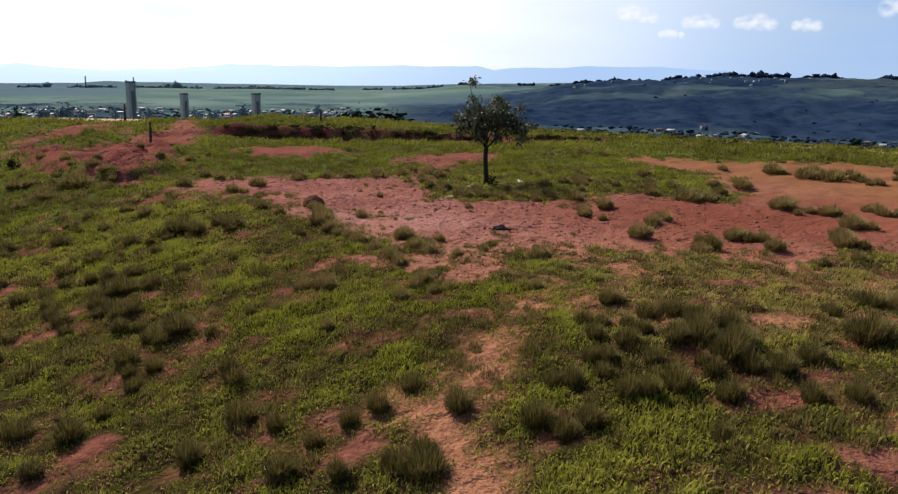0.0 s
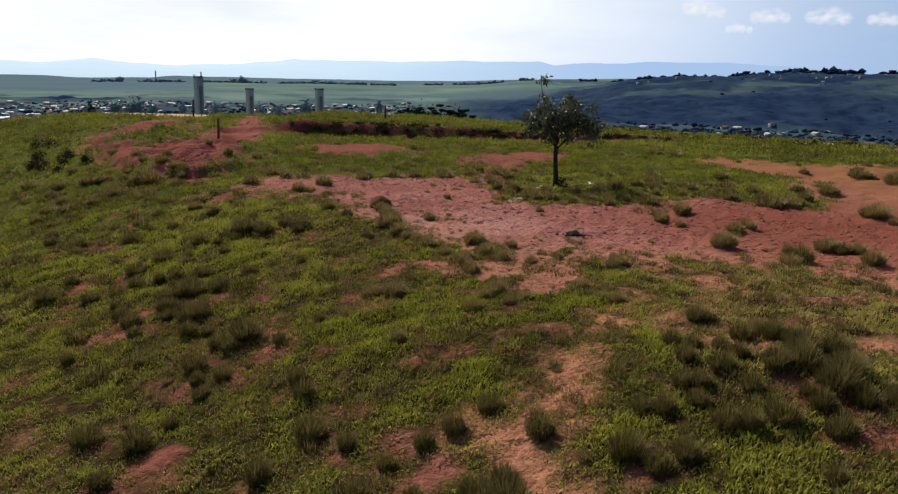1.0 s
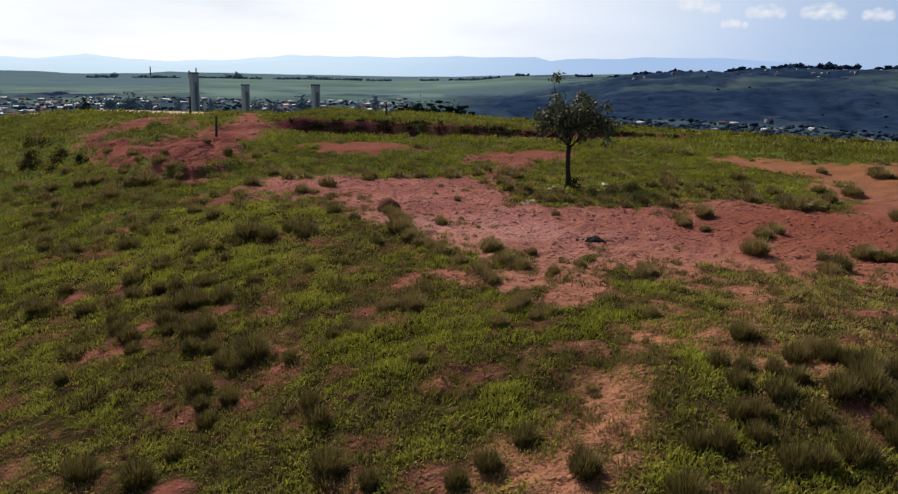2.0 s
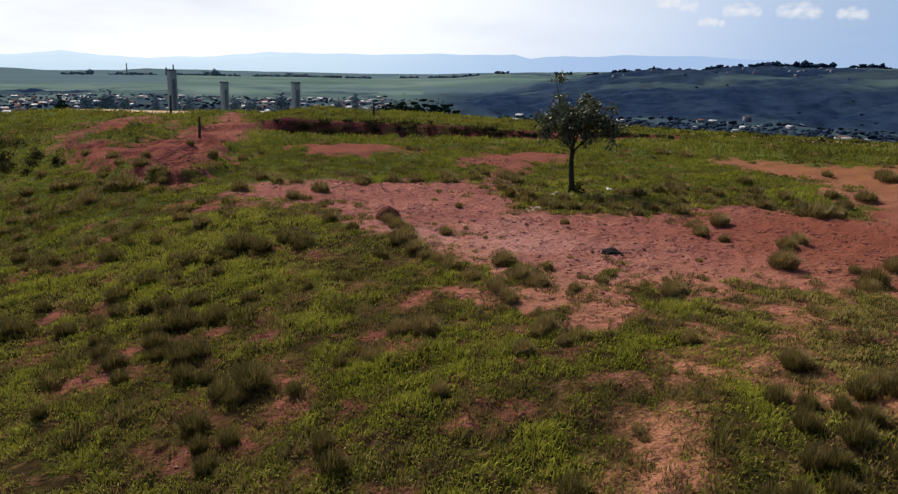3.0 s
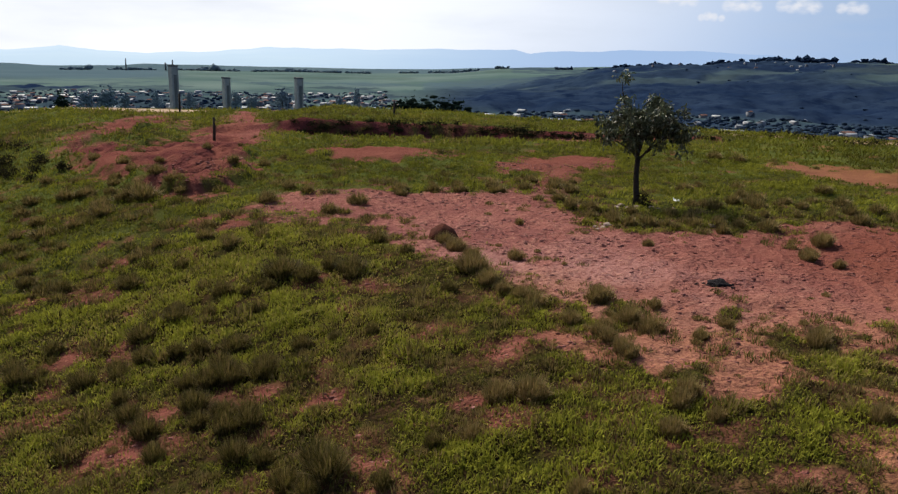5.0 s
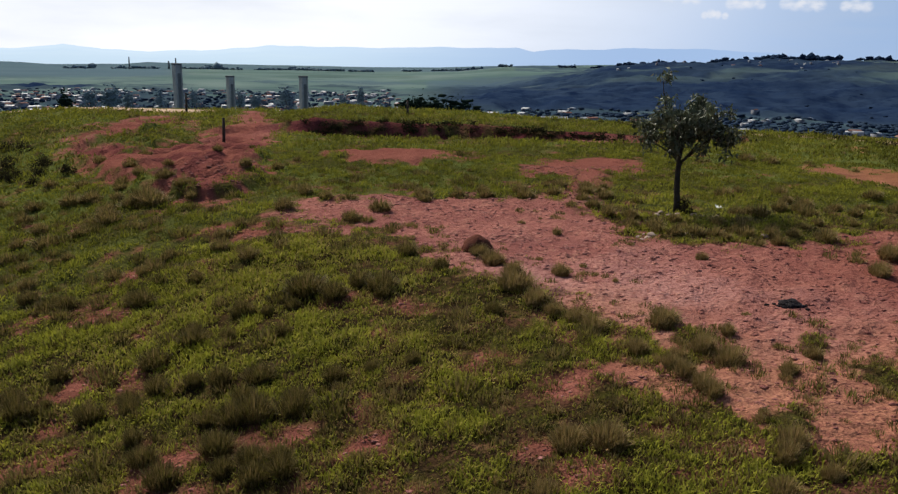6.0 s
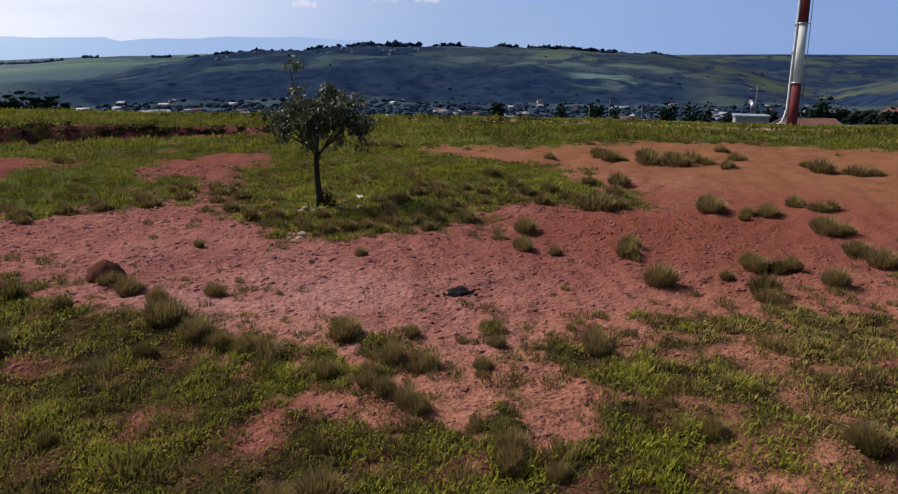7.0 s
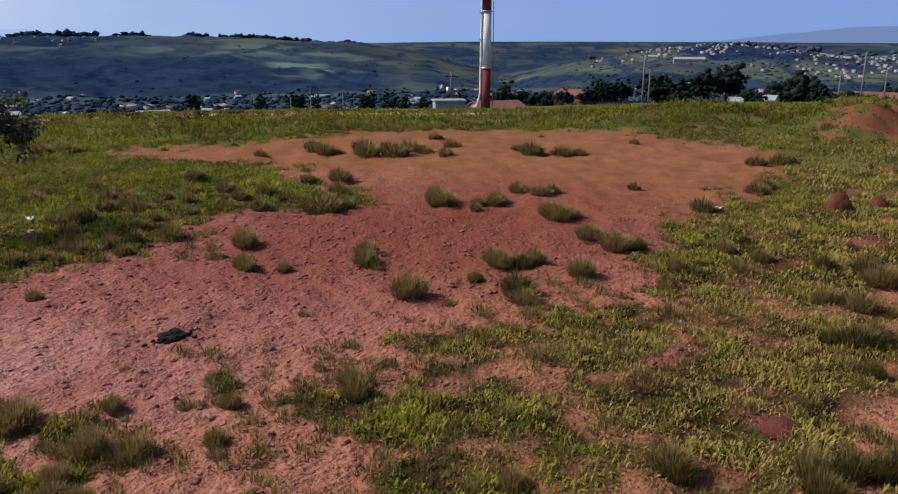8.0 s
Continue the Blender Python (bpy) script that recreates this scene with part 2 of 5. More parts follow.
def height(x, y):
    az, r = bearing(x, y)
    re = edge(az)
    d = np.maximum(r - re, 0)
    k = np.minimum(1, re / np.maximum(r, 1e-6))
    h = hilltop(CENTRE[0] + (x - CENTRE[0]) * k, CENTRE[1] + (y - CENTRE[1]) * k) * step(400, 0, d) + valley(d) * (1 - 0.35 * step(46, 52, az) * step(500, 250, d))
    far = step(150, 500, d)
    h = h + far * (fbm(x, y, 260, 5) - 0.5) * 7
    rough = (fbm(x, y, 330, 9, 5) - 0.5)
    out = np.abs(az) < 120
    h = np.where(out & (r > 1200), np.maximum(h, ridge(az, r, 1250, 2400, AZ_A, EL_A) + rough * 16 * step(1250, 1600, r) * step(2250, 1800, r)), h)
    h = np.where(out & (r > 600), np.maximum(h, ridge(az, r, 620, 1500, AZ_B, EL_B) + rough * 26 * step(620, 1000, r) * step(1500, 1200, r)), h)
    h = np.where(out & (r > 500), np.maximum(h, ridge(az, r, 560, 1150, AZ_C, EL_C) + rough * 14 * step(560, 800, r) * step(1150, 950, r)), h)
    # the uneven canopy of the far woods
    wooded = out & (r > 600) & (r < 1700)
    if np.any(wooded):
        xs, ys = x[wooded], y[wooded]
        h[wooded] += forest_at(xs, ys) * ((vnoise(xs, ys, 14, 61) - 0.5) * 4.5 + (vnoise(xs, ys, 38, 62) - 0.5) * 7 + (vnoise(xs, ys, 8, 63) - 0.5) * 2.5)
    # lumps and clods of the hilltop itself
    close = step(75, 45, r)
    h = h + close * ((fbm(x, y, 2.6, 21) - 0.5) * 0.18 + (fbm(x, y, 0.8, 22, 2) - 0.5) * 0.10 + (vnoise(x, y, 0.45, 23) - 0.5) * 0.06 + (vnoise(x, y, 0.24, 24) - 0.5) * 0.075)
    return h


def soil_at(x, y, soft=1.0):
    """How bare the ground is: above 0.5 it is open soil."""
    wob = (fbm(x, y, 1.7, 31) - 0.5) * 1.9 + (vnoise(x, y, 0.45, 33) - 0.5) * 1.5 + (vnoise(x, y, 0.2, 34) - 0.5) * 0.8
    s = inside(x, y, CLEARING) + wob * (1 + 0.9 * step(21, 17, y) * step(9, 5, x))
    far = 1.3 * wob
    s = np.maximum(s, np.minimum(inside(x, y, RED_BANK) + far, -(inside(x, y, BANK_GREEN) + far)))
    s = np.maximum(s, inside(x, y, BACK_HEAP) + wob)
    s = np.maximum(s, inside(x, y, BACK_SOIL) + wob - 0.3)
    for points, width in TRAILS:
        s = np.maximum(s, along(x, y, points, 1.0 * width) + 0.3 * wob)
    for bx, by, br in BARE + BARE_MORE:
        s = np.maximum(s, (0.48 * br - np.hypot((x - bx) * 0.8, y - by)) + 0.38 * wob)
    # the cut face of the low bank and of the mound
    s = np.maximum(s, np.where((np.abs(y + 0.05 * x + 0.6 * np.sin(x * 0.45) + 0.35 - 50) < 0.75) & (x > -16) & (x < 11), 0.5 * wob + 0.25, -9))
    s = np.maximum(s, 0.55 - np.hypot((x - 33.4) / 4.2, (y - 18.4) / 2.2) + 0.8 * wob)
    s = np.maximum(s, (fbm(x, y, 0.8, 35) - 0.775 + 0.13 * step(2.5, 5, x) * step(18, 14, y)) * 2.5)
    return step(-0.45 * soft, 0.35 * soft, s)


def forest_at(x, y):
    """How wooded the far land is, from 0 for open fields to 1."""
    az, r = bearing(x, y)
    n1, n2 = fbm(x, y, 240, 51, 5), fbm(x, y, 90, 53, 4)
    wood = 0.5 * step(0.45, 0.58, n1) + 0.6 * step(0.52, 0.64, n2)
    hill = step(-8, 1, az) * step(47, 41, az) * step(560, 680, r) * step(1800, 1550, r)
    open_land = (0.06 + 0.94 * step(21, 31, az)) * step(860, 1100, r + 160 * (n2 - 0.5)) * step(0.56, 0.47, n1 * 0.5 + n2 * 0.5)
    open_land = np.maximum(open_land, step(33, 36, az) * step(42, 39, az) * step(760, 820, r) * step(980, 930, r) * step(0.62, 0.5, n2))
    wood = np.maximum(wood * (1 - hill), hill * (1 - 0.95 * open_land - 0.4 * step(0.54, 0.66, n2) * step(900, 1100, r)))
    left = step(8, -2, az) * step(1150, 1260, r) * (1 - hill)
    wood = np.where(left > 0.5, np.maximum(np.maximum(0.7 * step(2360, 2400, r), 0.85 * step(0.56, 0.64, n1) * step(-14, 0, az)), np.maximum(0.75 * step(-19, -21.5, az) * step(1500, 1750, r), 0.6 * step(0.55, 0.62, n2) * step(1700, 1500, r))), wood)
    foot = step(-3, 3, az) * step(50, 46, az) * step(360, 400, r) * step(640, 600, r)
    wood = np.maximum(wood, 0.75 * foot)
    wood = np.maximum(wood, step(42, 46, az) * step(0.49, 0.55, fbm(x, y, 130, 57, 4)))
    # hedges between the fields
    u, v = x * 0.8 + y * 0.6 + 30 * n1, y * 0.8 - x * 0.6 + 30 * n2
    hedge = np.maximum(np.abs((u / 210) % 1 - 0.5) < 0.03, np.abs((v / 150) % 1 - 0.5) < 0.04) * step(18, 24, az) * step(650, 800, r)
    wood = np.maximum(wood, 0.9 * hedge)
    town_land = step(-3, -8, az) * step(430, 520, r) * step(1200, 1050, r)
    return np.clip(np.where(town_land > 0.5, 0.28 + 0.4 * step(0.5, 0.6, n2), wood), 0, 1)


# ---- materials ----
def material(name, rough=0.9):
    m = bpy.data.materials.new(name)
    m.use_nodes = True
    t = m.node_tree
    b = t.nodes["Principled BSDF"]
    b.inputs["Roughness"].default_value = rough
    b.inputs["Specular IOR Level"].default_value = 0.25 if rough < 0.8 else 0.06
    return m, t, b


def colour_mix(t, fac, a, b):
    n = t.nodes.new("ShaderNodeMix")
    n.data_type = "RGBA"
    for key, v in (("Factor", fac), ("A", a), ("B", b)):
        if isinstance(v, bpy.types.NodeSocket):
            t.links.new(v, n.inputs[key])
        elif key == "Factor":
            n.inputs[key].default_value = v
        else:
            n.inputs[key].default_value = (*v, 1)
    return n.outputs["Result"]


def noise_out(t, scale, detail=4.0, rough=0.6, lo=0.35, hi=0.65):
    """Noise over the object's own metres, spread to 0..1."""
    c = t.nodes.new("ShaderNodeTexCoord")
    n = t.nodes.new("ShaderNodeTexNoise")
    n.inputs["Scale"].default_value, n.inputs["Detail"].default_value, n.inputs["Roughness"].default_value = scale, detail, rough
    t.links.new(c.outputs["Object"], n.inputs["Vector"])
    r = t.nodes.new("ShaderNodeMapRange")
    r.inputs["From Min"].default_value, r.inputs["From Max"].default_value = lo, hi
    t.links.new(n.outputs["Fac"], r.inputs["Value"])
    return r.outputs[0]


def attribute(t, name):
    a = t.nodes.new("ShaderNodeAttribute")
    a.attribute_name = name
    return a.outputs["Fac"]


def bump(t, b, value, strength, distance):
    n = t.nodes.new("ShaderNodeBump")
    n.inputs["Strength"].default_value, n.inputs["Distance"].default_value = strength, distance
    t.links.new(value, n.inputs["Height"])
    t.links.new(n.outputs[0], b.inputs["Normal"])


def surface(name, a, b, scale, rough=0.85, fine=None, relief=0.0, metal=0.0):
    """A plain worn surface: two colours mixed by noise at two sizes, and a little relief."""
    m, t, p = material(name, rough)
    c = colour_mix(t, noise_out(t, scale), a, b)
    grain = noise_out(t, fine or scale * 9, 3.0)
    dark = tuple(v * 0.72 for v in a)
    f = t.nodes.new("ShaderNodeMath")
    f.operation = "MULTIPLY"
    f.inputs[1].default_value = 0.45
    t.links.new(grain, f.inputs[0])
    t.links.new(colour_mix(t, f.outputs[0], c, dark), p.inputs["Base Color"])
    p.inputs["Metallic"].default_value = metal
    if relief:
        bump(t, p, grain, 0.6, relief)
    return m


def ground_material():
    m, t, p = material("ground", 0.95)
    p.inputs["Specular IOR Level"].default_value = 0.0
    # bare soil: pale pink crust, red earth, orange sand
    crust = colour_mix(t, noise_out(t, 0.55, 5, 0.6, 0.38, 0.62), (0.290, 0.122, 0.099), (0.200, 0.077, 0.069))
    earth = colour_mix(t, attribute(t, "crusted"), crust, (0.40, 0.222, 0.200))
    earth = colour_mix(t, noise_out(t, 5.0, 4, 0.65, 0.52, 0.72), earth, (0.14, 0.052, 0.048))
    earth = colour_mix(t, noise_out(t, 6.5, 4, 0.65, 0.54, 0.74), earth, (0.40, 0.205, 0.155))
    earth = colour_mix(t, noise_out(t, 1.3, 4, 0.6, 0.58, 0.78), earth, (0.36, 0.18, 0.135))
    sand = colour_mix(t, noise_out(t, 1.1, 5, 0.65, 0.35, 0.7), (0.225, 0.105, 0.050), (0.16, 0.072, 0.037))
    earth = colour_mix(t, attribute(t, "orange"), earth, sand)
    earth = colour_mix(t, attribute(t, "trodden"), earth, (0.300, 0.138, 0.080))
    earth = colour_mix(t, attribute(t, "red"), earth, (0.165, 0.052, 0.034))
    earth = colour_mix(t, noise_out(t, 15.0, 4, 0.65, 0.48, 0.68), earth, (0.165, 0.062, 0.05))
    # maroon earth of the red bank; on the cut bank, shade put into colour
    earth = colour_mix(t, attribute(t, "maroon_shade"), earth, (0.105, 0.032, 0.034))
    earth = colour_mix(t, attribute(t, "pale"), earth, (0.46, 0.34, 0.24))
    # ground under the grass: straw, dead leaf and dark green
    turf = colour_mix(t, noise_out(t, 0.8, 5, 0.6, 0.35, 0.65), (0.055, 0.032, 0.017), (0.032, 0.023, 0.010))
    turf = colour_mix(t, noise_out(t, 2.6, 4, 0.6, 0.45, 0.62), turf, (0.052, 0.052, 0.011))
    turf = colour_mix(t, noise_out(t, 9.0, 4, 0.65, 0.45, 0.7), turf, (0.014, 0.012, 0.007))
    turf = colour_mix(t, noise_out(t, 1.7, 4, 0.6, 0.58, 0.72), turf, (0.14, 0.078, 0.042))
    turf = colour_mix(t, attribute(t, "meadow"), turf, (0.082, 0.10, 0.026))
    near = colour_mix(t, attribute(t, "soil"), turf, earth)
    # fields and woods beyond the valley, blue haze put into their colours
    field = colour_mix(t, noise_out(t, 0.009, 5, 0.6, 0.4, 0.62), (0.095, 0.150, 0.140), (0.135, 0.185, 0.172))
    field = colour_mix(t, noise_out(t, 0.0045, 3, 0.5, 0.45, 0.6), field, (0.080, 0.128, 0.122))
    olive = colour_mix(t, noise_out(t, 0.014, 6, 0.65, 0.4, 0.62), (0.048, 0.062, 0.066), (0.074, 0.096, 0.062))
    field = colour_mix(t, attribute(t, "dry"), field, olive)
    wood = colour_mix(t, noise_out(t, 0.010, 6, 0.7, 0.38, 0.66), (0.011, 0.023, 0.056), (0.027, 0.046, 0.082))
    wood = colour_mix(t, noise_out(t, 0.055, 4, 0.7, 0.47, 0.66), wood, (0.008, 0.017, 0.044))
    wood = colour_mix(t, attribute(t, "far_haze"), wood, (0.075, 0.118, 0.155))
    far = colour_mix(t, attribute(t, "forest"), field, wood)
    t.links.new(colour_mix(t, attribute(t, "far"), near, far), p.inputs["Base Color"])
    mixh = t.nodes.new("ShaderNodeMath")
    mixh.operation = "ADD"
    t.links.new(noise_out(t, 6.5, 3.5, 0.6, 0.3, 0.7), mixh.inputs[0])
    fine = t.nodes.new("ShaderNodeMath")
    fine.operation = "MULTIPLY"
    fine.inputs[1].default_value = 0.4
    t.links.new(noise_out(t, 19.0, 3, 0.6, 0.25, 0.75), fine.inputs[0])
    t.links.new(fine.outputs[0], mixh.inputs[1])
    packed = t.nodes.new("ShaderNodeMapRange")
    packed.inputs["To Min"].default_value, packed.inputs["To Max"].default_value = 1.0, 0.22
    t.links.new(attribute(t, "orange"), packed.inputs["Value"])
    relief = t.nodes.new("ShaderNodeMath")
    relief.operation = "MULTIPLY"
    t.links.new(mixh.outputs[0], relief.inputs[0])
    t.links.new(packed.outputs[0], relief.inputs[1])
    bump(t, p, relief.outputs[0], 0.65, 0.095)
    return m


def leaf_material(name, dark, light, straw_or_haze, through=0.35, rough=0.6, spec=0.12):
    """Leaves and blades: colour by tint, straw or painted haze, some light comes through."""
    m, t, p = material(name, rough)
    p.inputs["Specular IOR Level"].default_value = spec
    tint = attribute(t, "tint")
    c = colour_mix(t, tint, dark, light)
    c = colour_mix(t, attribute(t, "dry_or_haze"), c, straw_or_haze)
    t.links.new(c, p.inputs["Base Color"])
    tr = t.nodes.new("ShaderNodeBsdfTranslucent")
    t.links.new(c, tr.inputs["Color"])
    mix = t.nodes.new("ShaderNodeMixShader")
    mix.inputs[0].default_value = through
    t.links.new(p.outputs[0], mix.inputs[1])
    t.links.new(tr.outputs[0], mix.inputs[2])
    t.links.new(mix.outputs[0], t.nodes["Material Output"].inputs["Surface"])
    return m


M_GROUND = ground_material()
M_GRASS = leaf_material("short_grass", (0.019, 0.019, 0.005), (0.315, 0.318, 0.037), (0.38, 0.27, 0.11), 0.35, 0.7, 0.04)
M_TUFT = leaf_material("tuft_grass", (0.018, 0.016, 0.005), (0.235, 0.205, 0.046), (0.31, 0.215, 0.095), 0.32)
M_LEAF = leaf_material("tree_leaf", (0.010, 0.016, 0.007), (0.125, 0.150, 0.085), (0.16, 0.14, 0.08), 0.18, 0.5, 0.22)
M_SHRUB = leaf_material("shrub_leaf", (0.012, 0.012, 0.007), (0.044, 0.045, 0.02), (0.050, 0.032, 0.022), 0.1, 0.7, 0.0)
M_FARLEAF = leaf_material("far_leaf", (0.008, 0.016, 0.014), (0.03, 0.05, 0.032), (0.04, 0.045, 0.03), 0.1, 0.9, 0.0)
# far crowns: haze put into bluish leaf colours, the last one haziest
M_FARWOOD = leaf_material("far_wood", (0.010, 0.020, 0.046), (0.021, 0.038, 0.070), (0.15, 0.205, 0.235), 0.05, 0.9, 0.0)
M_BARK = surface("bark", (0.03, 0.024, 0.02), (0.065, 0.052, 0.042), 7.0, 0.9, 60.0, 0.01)
M_WOOD = surface("weathered_post", (0.035, 0.028, 0.024), (0.08, 0.062, 0.05), 5.0, 0.9, 70.0, 0.004)
M_CONCRETE = surface("concrete", (0.40, 0.39, 0.36), (0.27, 0.265, 0.25), 0.5, 0.85, 5.0, 0.01)
M_DARKCON = surface("dark_concrete", (0.17, 0.17, 0.165), (0.11, 0.11, 0.11), 0.6, 0.85, 5.0)
M_RED = surface("red_mast_paint", (0.19, 0.032, 0.034), (0.14, 0.028, 0.03), 0.8, 0.75, 12.0)
M_WHITE = surface("white_mast_paint", (0.74, 0.74, 0.73), (0.60, 0.60, 0.60), 0.8, 0.8, 12.0)
M_STEEL = surface("galvanised_steel", (0.45, 0.46, 0.47), (0.33, 0.34, 0.36), 3.0, 0.45, 30.0, 0.0, 0.7)
M_WALL = surface("whitewash", (0.32, 0.33, 0.34), (0.20, 0.21, 0.23), 0.4, 0.85, 4.0)
M_TOWN = surface("town_wall", (0.30, 0.31, 0.34), (0.08, 0.09, 0.11), 0.03, 0.85, 0.3)
M_TILE = surface("clay_roof", (0.20, 0.10, 0.075), (0.13, 0.07, 0.06), 0.5, 0.85, 4.0)
M_BRICK = surface("brick_wall", (0.20, 0.105, 0.06), (0.13, 0.07, 0.045), 0.6, 0.9, 6.0)
M_SHEET = surface("sheet_roof", (0.34, 0.36, 0.39), (0.20, 0.22, 0.25), 0.4, 0.5, 4.0)
M_GLASS = surface("dark_window", (0.03, 0.035, 0.04), (0.05, 0.055, 0.06), 0.5, 0.25)
M_MOUND = surface("mound_earth", (0.12, 0.042, 0.027), (0.07, 0.028, 0.02), 4.0, 0.95, 30.0, 0.02)
M_ASH = surface("charred_ash", (0.016, 0.015, 0.017), (0.045, 0.04, 0.042), 8.0, 0.95, 50.0, 0.02)
M_STONE = surface("pale_stone", (0.36, 0.28, 0.23), (0.24, 0.17, 0.14), 4.0, 0.9, 30.0, 0.008)
M_PAPER = surface("white_plastic", (0.82, 0.82, 0.80), (0.72, 0.72, 0.70), 9.0, 0.5)


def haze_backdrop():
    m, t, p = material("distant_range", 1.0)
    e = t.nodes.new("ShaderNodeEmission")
    # glowing sheet, haze put into its colour: palest left, thinnest to the right
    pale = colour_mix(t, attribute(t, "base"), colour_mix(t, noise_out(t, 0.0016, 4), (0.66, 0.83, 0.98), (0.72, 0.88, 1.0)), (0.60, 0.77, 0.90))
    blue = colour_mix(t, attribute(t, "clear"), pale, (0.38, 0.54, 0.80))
    t.links.new(colour_mix(t, attribute(t, "thin_haze"), blue, (0.17, 0.265, 0.45)), e.inputs["Color"])
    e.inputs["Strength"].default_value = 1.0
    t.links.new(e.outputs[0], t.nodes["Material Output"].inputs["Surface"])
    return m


# ---- mesh helpers ----
def tri_mesh(name, verts, tris, mats, values=None, smooth=False, index=None):
    me = bpy.data.meshes.new(name)
    verts, tris = np.asarray(verts, np.float32), np.asarray(tris, np.int32)
    me.vertices.add(len(verts))
    me.vertices.foreach_set("co", verts.ravel())
    me.loops.add(tris.size)
    me.loops.foreach_set("vertex_index", tris.ravel())
    me.polygons.add(len(tris))
    me.polygons.foreach_set("loop_start", np.arange(0, tris.size, tris.shape[1], dtype=np.int32))
    if smooth:
        me.polygons.foreach_set("use_smooth", np.ones(len(tris), bool))
    for m in mats:
        me.materials.append(m)
    if index is not None:
        me.polygons.foreach_set("material_index", np.asarray(index, np.int32))
    for key, v in (values or {}).items():
        a = me.attributes.new(key, "FLOAT", "POINT")
        a.data.foreach_set("value", np.asarray(v, np.float32))
    me.update(calc_edges=True)
    return me


def part(name, bm, mat, parent=None, label=""):
    """Links a bmesh as one mesh object, under a thing or a part."""
    me = bpy.data.meshes.new(name)
    bm.to_mesh(me)
    bm.free()
    me.materials.append(mat)
    ob = new(name, me)
    ob.parent = parent
    return tagged(ob, label)


def empty(name, x, y, z, turn=0.0):
    ob = new(name)
    ob.matrix_world = pose(x, y, z, 0, 0, turn)
    return ob


def z_at(x, y):
    return float(height(np.array([float(x)]), np.array([float(y)]))[0])


def box(sx, sy, sz, x=0, y=0, z=0, bevel=0.0):
    """A box standing on z, its edges rounded off."""
    bm = bmesh.new()
    bmesh.ops.create_cube(bm, size=1)
    bmesh.ops.scale(bm, vec=(sx, sy, sz), verts=bm.verts)
    bmesh.ops.translate(bm, vec=(x, y, z + sz / 2), verts=bm.verts)
    if bevel:
        bmesh.ops.bevel(bm, geom=bm.edges[:], offset=bevel, segments=2, affect="EDGES")
    return bm


def tube(points, radii, sides=10, bm=None, wob=0.0):
    """A closed tube along points."""
    bm = bm or bmesh.new()
    rings = []
    side = Vector((1, 0, 0))
    for i, p in enumerate(points):
        p = Vector(p)
        d = (Vector(points[min(i + 1, len(points) - 1)]) - Vector(points[max(i - 1, 0)])).normalized()
        u = d.cross(side)
        u = (u if u.length > 0.05 else d.cross(Vector((0, 1, 0)))).normalized()
        v = d.cross(u).normalized()
        rings.append([bm.verts.new(p + (u * math.cos(a) + v * math.sin(a)) * radii[i] * (1 + wob * math.sin(a * 3 + i * 1.7)))
                      for a in (2 * math.pi * k / sides for k in range(sides))])
    for a, b in zip(rings, rings[1:]):
        for k in range(sides):
            f = bm.faces.new((a[k], a[(k + 1) % sides], b[(k + 1) % sides], b[k]))
            f.smooth = True
    bm.faces.new(rings[0][::-1])
    bm.faces.new(rings[-1])
    return bm


def lump(sx, sy, sz, seed, detail=2, rough=0.25, flat=0.0):
    """An uneven rounded lump that sits on z = 0."""
    bm = bmesh.new()
    bmesh.ops.create_icosphere(bm, subdivisions=detail, radius=1)
    for v in bm.verts:
        k = 1 + rough * (noise.noise(v.co * 1.7 + Vector((seed * 3.1, seed, 0))) + 0.5 * noise.noise(v.co * 4 + Vector((seed, 9, 0))))
        v.co = Vector((v.co.x * k * sx, v.co.y * k * sy, max(v.co.z * k, flat) * sz))
    for f in bm.faces:
        f.smooth = True
    return bm


def blades(p, turn, tall, wide, lean, up=None):
    """Leaf-shaped blades: a pointed foot, a wide middle, a bent tip. Two triangles each."""
    n = len(p)
    d = np.stack([np.cos(turn), np.sin(turn), np.zeros(n)], 1)
    s = np.stack([-np.sin(turn), np.cos(turn), np.zeros(n)], 1)
    z = np.array([0, 0, 1.0])
    mid = p + d * (tall * lean * 0.38)[:, None] + z * (tall * 0.55 * np.sqrt(np.clip(1 - (lean * 0.6) ** 2, 0.1, 1)))[:, None]
    tip = p + d * (tall * lean)[:, None] + z * (tall * np.sqrt(np.clip(1 - lean ** 2 * 0.85, 0.05, 1)))[:, None]
    w = s * (wide / 2)[:, None]
    v = np.stack([p, mid - w, mid + w, tip], 1).reshape(-1, 3)
    k = np.arange(n)[:, None] * 4
    t = np.concatenate([k + [[0, 2, 1]], k + [[1, 2, 3]]], 0)
    return v, t


